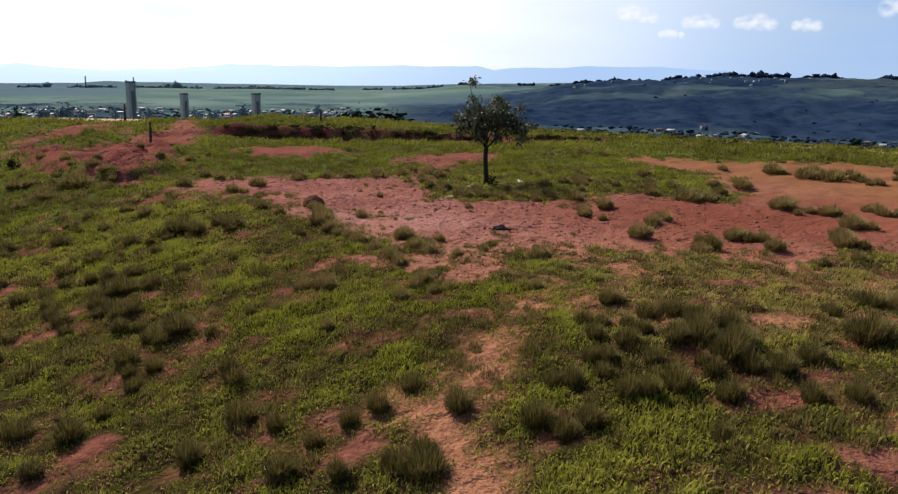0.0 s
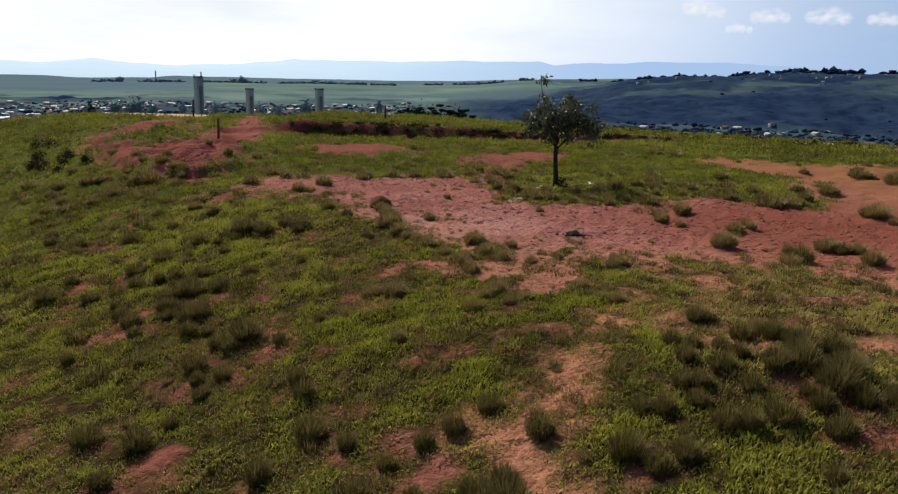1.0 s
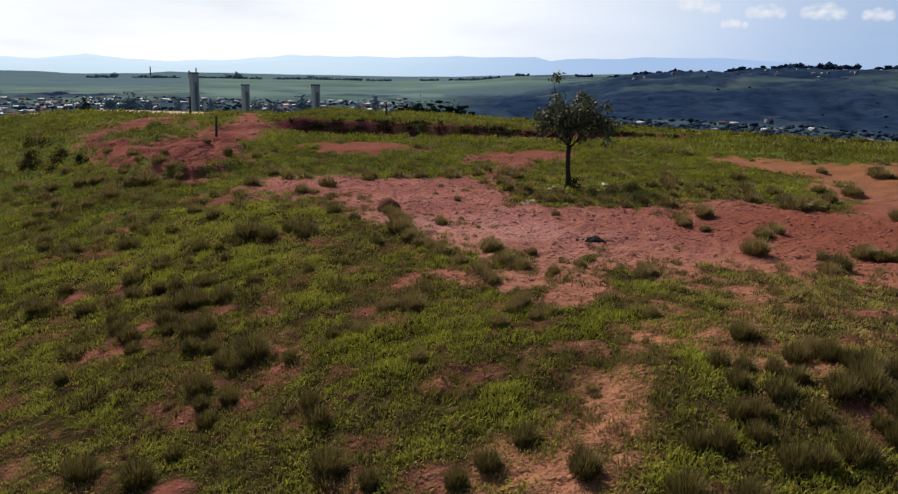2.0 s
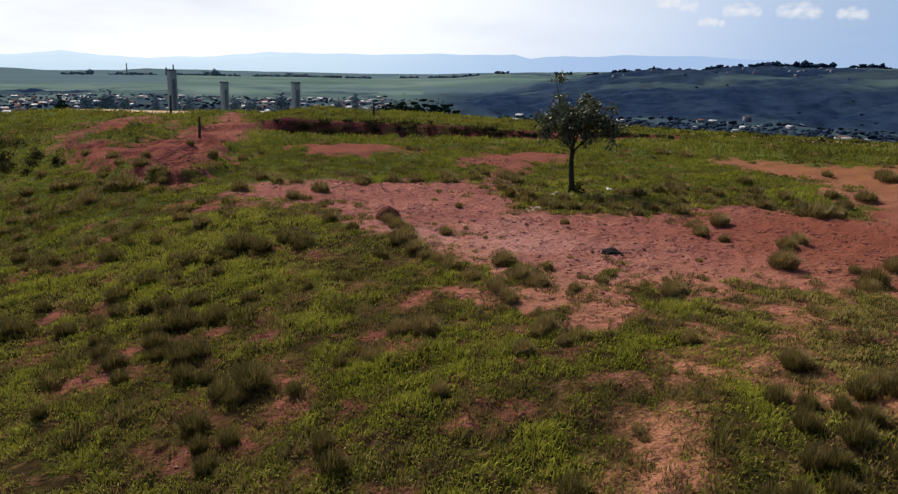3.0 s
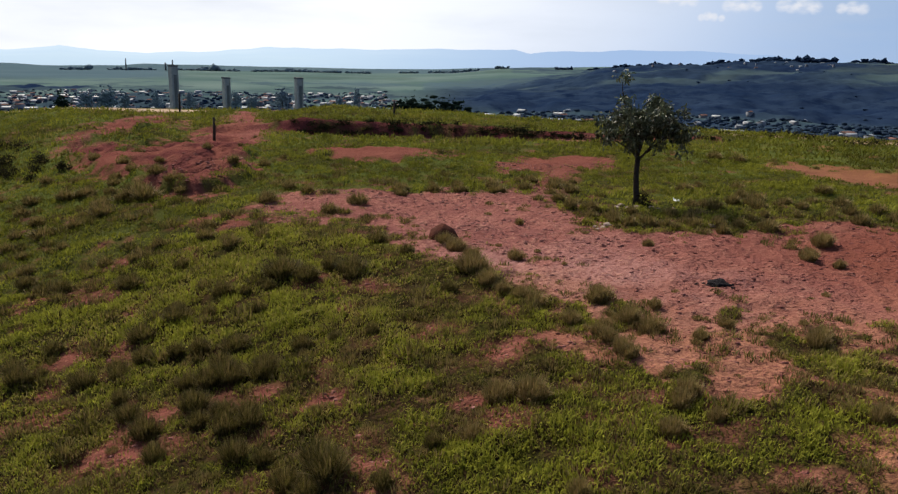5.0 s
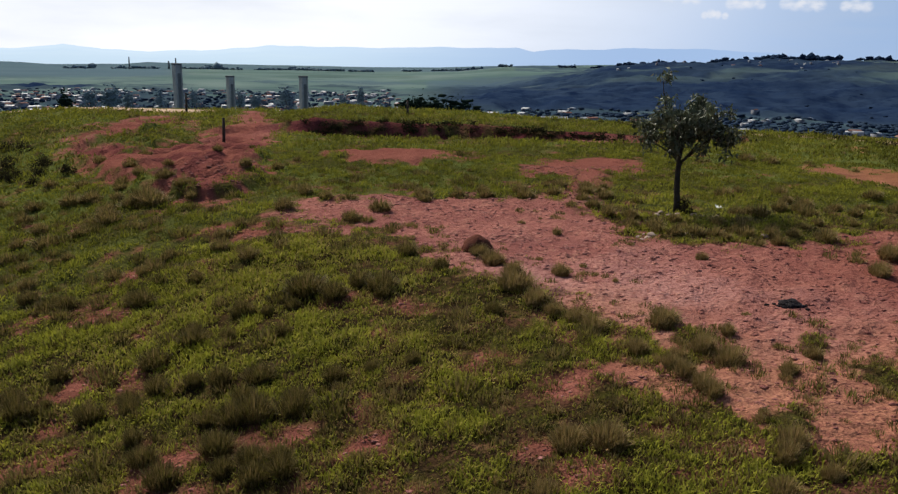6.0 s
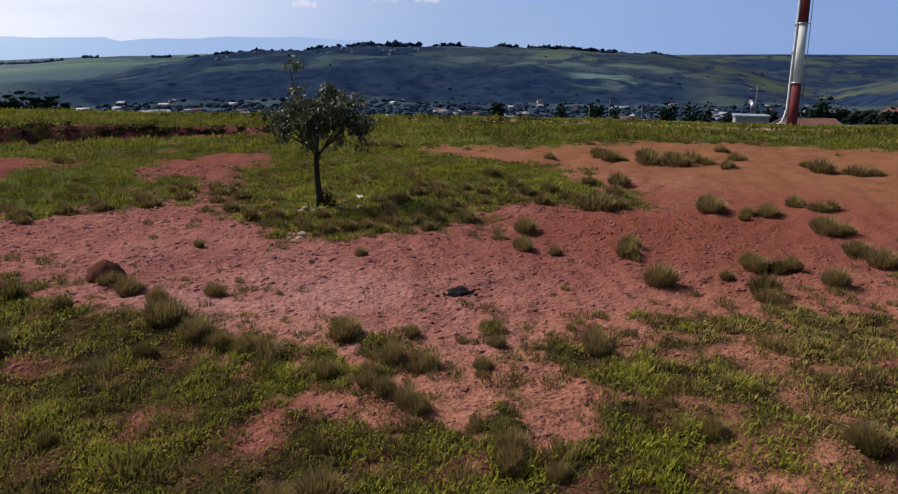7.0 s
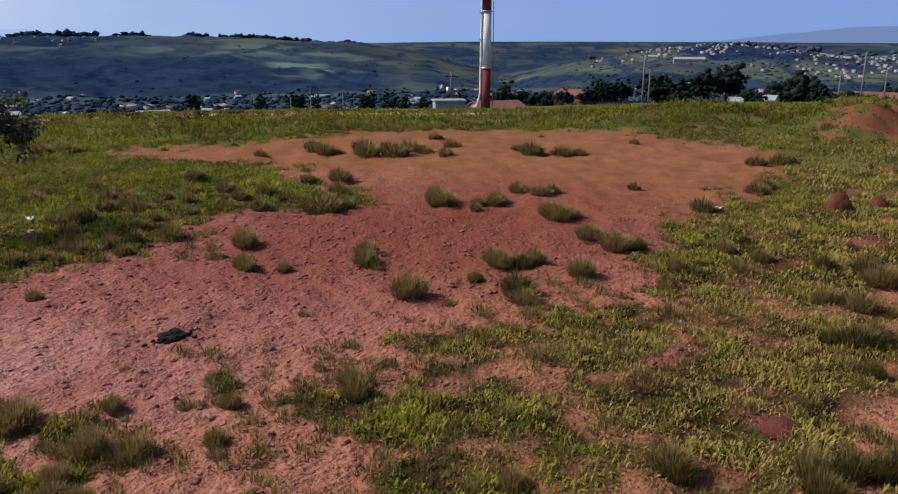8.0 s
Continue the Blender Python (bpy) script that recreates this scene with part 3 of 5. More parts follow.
# ---- the ground: one sheet from the hilltop to the horizon ----
def build_ground():
    # finer rings where the camera passes, wider ones towards the horizon
    rings = np.concatenate([np.arange(0.01, 14, 0.11), np.arange(14, 40, 0.16), np.arange(40, 75, 0.28), 75 * 1.022 ** np.arange(0, 96), 75 * 1.022 ** 96 * 1.009 ** np.arange(0, 100), 75 * 1.022 ** 96 * 1.009 ** 100 * 1.025 ** np.arange(0, 50)])
    turns = np.radians(np.concatenate([np.arange(-50, 95, 0.3), np.arange(95, 310, 3.0)]))
    r, a = np.meshgrid(rings, turns, indexing="ij")
    x, y = (CENTRE[0] + r * np.sin(a)).ravel(), (CENTRE[1] + r * np.cos(a)).ravel()
    z = height(x, y)
    nr, na = r.shape
    i, j = np.meshgrid(np.arange(nr - 1), np.arange(na), indexing="ij")
    j2 = (j + 1) % na
    quads = np.stack([i * na + j, i * na + j2, (i + 1) * na + j2, (i + 1) * na + j], -1).reshape(-1, 4)[:, ::-1]
    hub = len(x)
    verts = np.concatenate([np.stack([x, y, z], 1), [[CENTRE[0], CENTRE[1], z_at(*CENTRE)]]])
    az, rr = bearing(x, y)
    d = rr - edge(az)
    far = step(12, 70, d)
    soil = np.where(d < 30, soil_at(x, y), 0.0)
    # a pale track runs along the brow
    brow = np.exp(-((d + 1.0) / 0.7) ** 2) * step(5, 12, az) * step(52, 44, az) * 0.9
    road = np.maximum(brow, np.exp(-np.minimum(0, along(x, y, [(-60, 64), (-40, 63.5), (-27, 62), (-24, 61.5)], 1.5)) ** 2 * 2) * (rr < 90) * step(0.2, 0.4, fbm(x, y, 4, 46)))
    soil = np.maximum(soil, road)
    orange = step(8, 17, x + 0.25 * (y - 22) + 3 * (fbm(x, y, 5, 41) - 0.5))
    trodden = np.zeros(len(x))
    for points, width in TRAILS[:5] + TRAILS[7:9]:
        trodden = np.maximum(trodden, step(-0.9, -0.1, along(x, y, points, width)))
    trodden = np.maximum(trodden, 0.7 * step(21.5, 17.0, y + 5 * (fbm(x, y, 2.0, 49) - 0.5)) * step(-2.0, -0.5, inside(x, y, CLEARING)) * step(12, 7, x))
    n2 = fbm(x, y, 90, 53, 4)
    wood = forest_at(x, y)
    pasture = step(21, 30, az) * step(900, 1250, rr)
    values = {"soil": soil, "pale": road, "orange": orange,
              "trodden": trodden,
              "meadow": step(16, 30, rr) * (0.35 + 0.6 * step(0.35, 0.6, fbm(x, y, 3.0, 47))), "far": far,
              "crusted": 0.68 * np.exp(-(((x + 1.8) / 4.6) ** 2 + ((y - 19.8) / 4.2) ** 2)) * step(0.25, 0.6, fbm(x, y, 1.6, 43)) * step(-0.6, 0.4, inside(x, y, CLEARING)),
              # maroon mottling on the red bank, painted shade on the cut face
              "maroon_shade": 0.65 * step(-0.5, 0.5, inside(x, y, RED_BANK)) * step(0.4, 0.6, fbm(x, y, 1.2, 48)) * step(50, 44, y) + step(48.7, 49.4, y) * step(51.6, 51, y) * step(-18, -13, x) * step(13, 10, x),
              "red": np.maximum(np.maximum(step(-0.5, 0.5, inside(x, y, RED_BANK)) * (0.2 + 0.35 * step(0.4, 0.62, fbm(x, y, 2.2, 44))), 0.6 * step(-0.4, -1.2, inside(x, y, CLEARING)) * (1 - trodden) * step(45, 42, y)), 0.95 * np.exp(-(((x - 9.5) / 6.5) ** 2 + ((y - 22) / 5.2) ** 2) ** 1.5) * step(0.15, 0.45, fbm(x, y, 3.5, 45))),
              "forest": np.clip(wood, 0, 1),
              "far_haze": step(1150, 1500, rr) * step(10, -4, az), "dry": np.clip(pasture * 0.8 + 0.85 * step(40, 46, az) + 0.3 * step(0.5, 0.7, n2), 0, 1)}
    values = {k: np.append(v, v[0]) for k, v in values.items()}
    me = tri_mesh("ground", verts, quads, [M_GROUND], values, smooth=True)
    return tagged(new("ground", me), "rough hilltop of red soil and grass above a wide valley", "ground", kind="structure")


build_ground()


# ---- the far range behind everything ----
def build_range():
    az = np.radians(np.arange(-70, 111, 0.25))
    deg = np.degrees(az)
    el = np.interp(deg, [-60, -30, -28.8, -27, -24.8, -22, -18.5, -14, -10.8, -7, -1, 3.1, 4.2, 5.5, 11, 16.6, 22, 30, 45, 60, 65, 68.5, 73, 76, 90, 110],
                   [-0.2, -0.3, -0.15, 0.02, -0.25, -0.3, -0.2, 0.24, 0.17, 0.25, 0.37, 0.5, 0.2, 0.4, 0.55, 0.6, 0.3, -0.2, -0.4, -0.3, 0.0, 0.34, 0.82, 0.9, 0.9, 0.5])
    el = el + 0.22 * (fbm(deg, deg * 0, 2.2, 61, 5) - 0.5)
    ring = []
    for k, (rad, low) in enumerate(((2700, 0), (4700, 1), (4780, 0))):
        zz = np.full(len(az), -64.0 if k == 0 else -160.0) if not low else 4.4 + rad * np.tan(np.radians(el))
        ring.append(np.stack([CENTRE[0] + rad * np.sin(az), CENTRE[1] + rad * np.cos(az), zz], 1))
    n = len(az)
    quads = [(r * n + i, r * n + i + 1, (r + 1) * n + i + 1, (r + 1) * n + i) for r in range(2) for i in range(n - 1)]
    me = tri_mesh("backdrop", np.concatenate(ring), quads, [haze_backdrop()], {"clear": np.tile(step(-16, 12, deg), 3), "thin_haze": np.tile(step(30, 60, deg), 3), "base": np.repeat([1.0, 0.0, 0.0], len(az))}, smooth=True)
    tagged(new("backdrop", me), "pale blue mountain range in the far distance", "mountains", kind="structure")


build_range()


# ---- short grass over the hilltop ----
def build_grass():
    sets = [(0, 6, 1400, 0.11, 0.018, True), (6, 13, 1650, 0.105, 0.018, False), (13, 21, 900, 0.13, 0.026, False), (21, 36, 290, 0.15, 0.035, False), (36, 64, 85, 0.25, 0.055, False)]
    for r0, r1, many, tall, wide, around in sets:
        a0, a1 = (-math.pi, math.pi) if around else (radians(-98 if r1 < 14 else -56), radians(88))
        n = int((r1 * r1 - r0 * r0) / 2 * (a1 - a0) * many)
        r, a = np.sqrt(rng.uniform(r0 * r0, r1 * r1, n)), rng.uniform(a0, a1, n)
        x, y = CENTRE[0] + r * np.sin(a), CENTRE[1] + r * np.cos(a)
        az, rr = bearing(x, y)
        soil = soil_at(x, y, 2.0)
        clump = fbm(x, y, 0.55, 71, 3)
        thick = fbm(x, y, 3.2, 73, 3)
        keep = (y > rng.uniform(1.0, 7.2, n)) & (soil + rng.uniform(0, 1.0, n) < 0.92) & (1.7 * clump + 0.5 * thick > rng.uniform(0.52, 1.3, n)) & (rr < edge(az) + 1)
        x, y, clump, thick, soil = x[keep], y[keep], clump[keep], thick[keep], soil[keep]
        n = len(x)
        p = np.stack([x, y, height(x, y) - 0.008], 1)
        size = rng.uniform(0.5, 1.3, n) * (0.3 + 1.5 * clump ** 1.4) * (1 - 0.45 * soil)
        v, t = blades(p, rng.uniform(0, 6.283, n), tall * size, wide * rng.uniform(0.7, 1.4, n), rng.uniform(0.25, 0.98, n))
        patch = fbm(x, y, 2.2, 75, 3)
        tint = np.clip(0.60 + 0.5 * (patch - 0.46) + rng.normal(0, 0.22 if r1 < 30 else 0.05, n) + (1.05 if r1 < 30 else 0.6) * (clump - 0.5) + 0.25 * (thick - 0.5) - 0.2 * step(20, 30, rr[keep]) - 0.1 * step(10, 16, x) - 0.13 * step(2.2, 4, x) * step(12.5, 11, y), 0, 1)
        dry = np.clip(rng.uniform(-0.9, 0.4, n) + 1.6 * (fbm(x, y, 4.5, 77) - 0.5) + 0.45 * soil + 0.6 * step(1.2, 4, x) * step(19, 16, y) * step(9.5, 11.5, y) + 0.08 * step(-3, -6, x) * step(24, 18, y) - 0.35 * step(24, 34, y), 0, 1)
        me = tri_mesh("short_grass", v, t, [M_GRASS], {"tint": np.repeat(tint, 4), "dry_or_haze": np.repeat(dry, 4)})
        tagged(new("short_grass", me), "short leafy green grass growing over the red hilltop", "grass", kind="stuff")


build_grass()


# ---- tall tufts ----
def tuft_data(many, seed, tall=0.42, spread=0.3, wide=0.0105):
    """One tuft about a metre wide at scale 1/spread: many thin arching blades from a tight foot."""
    g = np.random.default_rng(seed)
    a, q = g.uniform(0, 6.283, many), np.sqrt(g.uniform(0, 1, many))
    foot = spread * 0.68
    x, y = foot * q * np.cos(a), foot * q * np.sin(a) * 0.8
    lean = np.clip(0.08 + 0.7 * q * g.uniform(0.3, 1.2, many), 0, 0.95)
    h = tall * g.uniform(0.45, 1.1, many) * (1.05 - 0.42 * q)
    v, t = blades(np.stack([x, y, np.full(many, -0.03)], 1), a + g.normal(0, 0.8, many), h, wide * g.uniform(0.65, 1.35, many), lean)
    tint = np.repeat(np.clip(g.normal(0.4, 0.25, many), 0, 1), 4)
    # paler tips; shade among the feet put into the tint
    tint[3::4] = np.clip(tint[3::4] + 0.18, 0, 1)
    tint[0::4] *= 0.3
    dry = np.repeat(np.clip(g.uniform(-0.45, 0.9, many), 0, 1), 4)
    return v, t, tint, dry


TUFT_MESHES = []
for k in range(6):
    tv, tt, ti, td = tuft_data(820, 100 + k, 0.35 + 0.025 * k, 0.29 + 0.01 * k, 0.0115)
    TUFT_MESHES.append(tri_mesh("grass_tuft", tv, tt, [M_TUFT], {"tint": ti * 0.7, "dry_or_haze": 0.7 * td}))
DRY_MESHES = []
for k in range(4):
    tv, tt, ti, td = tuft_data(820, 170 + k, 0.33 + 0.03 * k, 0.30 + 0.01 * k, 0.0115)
    DRY_MESHES.append(tri_mesh("grass_tuft", tv, tt, [M_TUFT], {"tint": ti, "dry_or_haze": np.clip(td + 0.3, 0, 1)}))
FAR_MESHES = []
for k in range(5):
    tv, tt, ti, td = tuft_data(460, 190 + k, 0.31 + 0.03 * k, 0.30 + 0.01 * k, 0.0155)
    FAR_MESHES.append(tri_mesh("grass_tuft", tv, tt, [M_TUFT], {"tint": ti * 0.85, "dry_or_haze": np.clip(td + 0.12, 0, 1)}))
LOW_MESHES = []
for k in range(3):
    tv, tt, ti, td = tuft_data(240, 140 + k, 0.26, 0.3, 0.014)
    LOW_MESHES.append(tri_mesh("grass_tuft", tv, tt, [M_TUFT], {"tint": ti, "dry_or_haze": np.clip(td + 0.25, 0, 1)}))

# plan place and width of the tufts that stand out, stretch by stretch
CLEARING_TUFTS = [(-7.32, 27.7, .71), (-6.63, 28.76, .78), (-5.45, 30.64, .7), (-3.51, 31.42, .63), (-2.29, 31.36, .84), (-4.32, 31.11, .33), (-1.3, 31.86, .64),
                  (-2.49, 23.18, .27), (-1.63, 22.52, .26), (-1.85, 25.63, .34), (-.25, 24.5, .29), (-1.13, 21.48, .22), (-2.65, 27.15, .32),
                  (5.36, 23.7, .74), (4.36, 22.1, .5), (4.85, 21.65, .37), (6.05, 20.75, .64), (5.2, 18.73, .78), (3.61, 19.45, .3), (1.05, 23.2, .36),
                  (5.45, 18.06, .32), (.74, 19.39, .24), (-3.79, 23.76, .62), (-3.51, 23.12, .76)]
SOUTH_TUFTS = [(-3.13, 20.83, .94), (-2.82, 20.02, .58), (-1.98, 18.91, .73), (-.78, 18.9, .73), (-.7, 18.29, .23), (-.17, 17.34, .58), (.51, 16.87, .38),
               (.78, 18, .28), (2.28, 16.67, .5), (-2.87, 16.03, .31), (-2.75, 15.3, .7), (-2.3, 15.2, .7), (-1.26, 17.38, .33), (-.83, 16.41, .42), (-.67, 13.89, .48),
               (-.37, 14.64, .5), (-.24, 13.63, .26), (-.31, 15.56, .25), (3.22, 13.05, .62), (-3.12, 14.38, .46), (-3.65, 14.67, .24), (-.28, 17.89, .28),
               (.14, 18.45, .37), (1.15, 17.59, .36), (2.4, 17.5, .3)]
SLOPE_TUFTS = [(-4.23, 13.57, .4), (-6.1, 17.82, .47), (-8.08, 18.26, .51), (-7.18, 17.03, .7), (-6.56, 17.01, .57), (-6.85, 15.75, .65), (-7.86, 17.05, .47),
               (-9.22, 18.51, .59), (-10.13, 17.95, .59), (-9.46, 17.94, .45), (-8.07, 15.71, .56), (-7.25, 15.73, .49), (-5.13, 14.22, .75), (-5.49, 13.88, .56),
               (-5.62, 12.93, .62), (-6.72, 15.38, .47), (-11.56, 18.32, .56), (-11.43, 19.5, .58), (-11.31, 22.67, .57), (-12.68, 24.62, .63), (-15, 24.96, .57),
               (-9.23, 20.46, .43), (-8.45, 20.99, .58), (-5.68, 21.02, .56), (-8.56, 25.09, .43), (-9.59, 24.89, .43)]
BANK_TUFTS = [(-16.42, 28.6, 1.2), (-15.56, 28.88, .65), (-15.55, 30.58, .91), (-14.24, 31.24, 1.02), (-16.69, 34.3, .76), (-15.2, 31.6, .8), (-13.6, 32, .7), (-17.5, 30.2, .8), (-17.9, 33, .9), (-18.6, 35.4, .9),
              (-14.9, 32.6, .7), (-13, 31.2, .6), (-19.5, 33.5, .8), (-18.8, 31.6, .7), (-20.4, 36.4, .9), (-17.1, 36.2, .7), (-19.4, 38.6, .8), (-16.2, 32.9, .6), (-12.1, 34.4, .6), (-15.4, 35.6, .6), (-17.8, 39.4, .8), (-14.2, 37.8, .6), (-21.5, 34.6, .9)]
PATCH_TUFTS = [(.2, 26.8, .7), (.8, 26.3, .6), (1.4, 26.2, .7), (2.1, 25.8, .7), (2.8, 25.6, .8), (3.4, 25.6, .7), (4, 25.7, .6), (4.6, 26.6, .7), (5.2, 27.2, .6), (6.2, 27.3, .5),
               (7, 27, .6), (-.2, 28, .7), (-.4, 29.5, .8), (-.5, 31, .8), (-1, 33, .9), (9.3, 25.3, .8), (9.9, 26.2, .8), (10.3, 28, .9), (2.5, 27, .8), (3.2, 27.1, .9), (1.5, 27.4, .6),
               (5.5, 28.5, .8), (7.5, 29.5, .8), (4, 29, .7), (8.5, 31, 1), (6, 32, .9), (2.9, 26.3, .7), (3.8, 26.6, .7)]
EAST_TUFTS = [(6.21, 17.15, .69), (7.62, 18.76, .74), (8.21, 18.42, .54), (8.04, 17.29, .62), (9.96, 17.75, 1.0), (6.64, 18.54, .35), (8.3, 15.8, .4), (11.3, 20.06, .86),
              (10.75, 23.24, 1.1), (10.75, 22.1, .41), (11.65, 22.22, .65), (13.18, 22.69, .69), (13.26, 21.99, .76), (11.3, 27.8, 1.0), (8.4, 25, 1.2), (4.66, 25.42, .71),
              (12.78, 34, .74), (19.39, 31.68, .8), (16.23, 28.26, .49), (18.4, 29.85, .86), (19, 26.6, 1.2), (19.48, 25.6, 1.2), (23.2, 25, .56), (15.73, 20.68, .48),
              (17.26, 17.93, .73), (14.24, 18, .72)]
CORNER_TUFTS = [(21.44, 19.64, .97), (22.29, 19.25, 1.0), (15.61, 30, 1.4), (14.26, 32.1, 1.0), (14.98, 30.8, 1.2), (9.44, 13.63, .5), (9.51, 13.15, .9), (11, 13.2, .89),
                (8.24, 12.55, .64), (3.82, 11.89, .49), (14.63, 33, 1.3), (15.9, 32, 1.4), (9.0, 25.6, .9), (7.5, 26.3, .7), (10.2, 18.5, .8), (7.9, 19.2, .6)]
FRONT_TUFTS = [(3.12, 12.92, .48), (3.24, 10.93, .47), (3.5, 11.7, .5), (3.95, 11.65, .5), (4.05, 10.8, .56), (4.21, 9.89, .62), (3.8, 9.75, .35), (3.15, 9.95, .43), (5.47, 9.91, .55),
               (1.94, 9.64, .42), (-.82, 9.82, .42), (-1.2, 9.52, .37), (-.45, 8.3, .7), (-.1, 8.1, .7), (.32, 9.48, .57), (.69, 11.28, .28), (1.25, 9.99, .25),
               (6.82, 10.85, .92), (6.88, 12.25, .55), (7.81, 12.68, .7), (2.6, 9.1, .5), (3.3, 9.2, .6), (2.9, 10.5, .45), (3.6, 10.4, .5), (4.6, 10.5, .6), (4.9, 9.6, .55), (2.3, 10.2, .4), (3.9, 8.9, .5), (2.0, 8.6, .45), (4.7, 11.2, .5), (2.7, 11.4, .42)]
LOWER_SLOPE = [(-16.99, 27.45, 0.65), (-14.84, 26.69, 0.54), (-15.95, 26.52, 0.54), (-11.89, 24.54, 0.49), (-10.23, 23.47, 0.54), (-11.57, 25.41, 0.51),
    (-10.33, 25.58, 0.68), (-9.25, 24.36, 0.73), (-8.53, 24.7, 0.57), (-10.6, 26.59, 0.53), (-10.28, 27.29, 0.45), (-14.39, 23.86, 0.64),
    (-13.1, 23.12, 0.62), (-11.06, 22.45, 0.6), (-7.94, 20.92, 0.34), (-7.47, 21, 0.41), (-7.3, 21.64, 1.13), (-6.66, 21.1, 0.69), (-5.74, 21.35, 0.76),
    (-6.25, 21.73, 0.57), (-3.57, 19.71, 0.51), (-9.13, 20.02, 0.72), (-8.46, 20.02, 0.46), (-7.37, 19.72, 0.39), (-11.91, 18.81, 0.5),
    (-11.34, 18.25, 0.36), (-11.14, 18.47, 0.37), (-9.64, 18.32, 0.48), (-9.61, 19.42, 0.77), (-8.55, 18.38, 0.42), (-7.43, 17.44, 0.45),
    (-7.49, 16.97, 0.55)]
LOWER_SLOPE_B = [(-7.37, 18.13, 0.71), (-5.52, 17.84, 0.34), (-5.24, 17.34, 0.33), (-3.8, 15.75, 0.3), (-6.47, 15.7, 0.4), (-7.48, 16.21, 0.52), (-8.95, 16.84, 0.44),
    (-8.44, 15.37, 0.3), (-7.66, 14.99, 0.48), (-5.95, 14.53, 0.37), (-5.18, 13.6, 0.43), (-3.75, 14.1, 0.31), (-3.32, 13.79, 0.26), (-4.64, 12.95, 0.32),
    (-6.04, 12.7, 0.32), (-5.37, 12.39, 0.39), (-4.94, 12.42, 0.39), (-3.5, 11.89, 0.37), (-8.67, 14.17, 0.46), (-6.59, 17.3, 0.54), (-6.38, 15.44, 0.49),
    (-8.56, 16.28, 0.51), (-4.94, 13.92, 0.67), (-6.41, 14.69, 0.47), (-5.1, 11.9, 0.49), (-3.27, 11.41, 0.52), (-3.63, 14.3, 0.34), (-5.69, 10.68, 0.63),
    (-6.66, 10.99, 0.64), (-3.43, 9.38, 0.48), (-5.8, 9.72, 0.5), (-5.36, 11.2, 0.37)]
LOWER_SLOPE_C = [(-4.88, 17.96, 0.35), (-4.63, 22.57, 0.44), (-5.46, 23.83, 0.63)]
BANK_FOOT = [(-16.93, 35.11, 0.83), (-16.12, 34.67, 0.7), (-14.57, 33.2, 0.89), (-14.74, 31.91, 1.29), (-17.22, 33.18, 1.13), (-15.83, 31.42, 0.85),
    (-15.23, 30.11, 1.02), (-17.55, 29.01, 0.59), (-9.51, 29.13, 0.78)]
EAST_GRASS = [(7.77, 12.98, 0.42), (4.89, 8.67, 0.45), (5.41, 8.52, 0.4), (6.56, 17.56, 0.73), (7.87, 18.43, 0.58), (10.2, 17.38, 0.45), (8.53, 15.88, 0.39),
    (11.18, 14.21, 0.51), (11.41, 13.6, 0.61)]
NEAR_RIM = [(-2.55, 19.58, 0.44), (-3.14, 22.08, 0.5), (-0.21, 14.87, 0.46), (-0.02, 14.23, 0.35), (-0.75, 16.18, 0.41), (-0.97, 16.8, 0.42), (-0.46, 17.72, 0.51),
    (2.44, 16.95, 0.53), (1.94, 14.02, 0.43), (-1.94, 12.84, 0.36), (-0.4, 15.44, 0.28), (0.39, 16.69, 0.32), (-0.68, 17.98, 0.29), (-2.22, 19.17, 0.51),
    (-2.15, 22.1, 0.47), (-1.07, 17.18, 0.38), (-1.43, 17.78, 0.47), (-1.6, 15.57, 0.29), (-1.52, 15.26, 0.26), (-0.68, 18.15, 0.27), (1.65, 14.23, 0.32),
    (-0.91, 17.45, 0.39)]
TRAIL_SIDE = [(2.47, 11.74, 0.42), (2.5, 10.95, 0.38), (2.02, 11.13, 0.23), (0.62, 11.43, 0.31), (1.92, 10.57, 0.28), (3.07, 11.25, 0.37), (3.98, 10.48, 0.61),
    (4.44, 10.21, 0.61), (4.26, 11.2, 0.55), (2.52, 10.14, 0.42), (3.89, 9.55, 0.48), (2.4, 9.72, 0.41), (1.67, 9.71, 0.37), (4.43, 9.61, 0.48),
    (1.31, 8.78, 0.53), (1.64, 8.46, 0.55), (0.83, 8.83, 0.3), (3.45, 7.93, 0.35), (-0.14, 8.55, 0.48), (-0.34, 10.31, 0.43), (2.85, 9.09, 0.42),
    (-1.63, 9.13, 0.39), (-2.3, 9.81, 0.41), (-2, 8.6, 0.56), (-1.22, 8.31, 0.36), (-2.91, 10.26, 0.56), (4.14, 11.43, 0.37)]
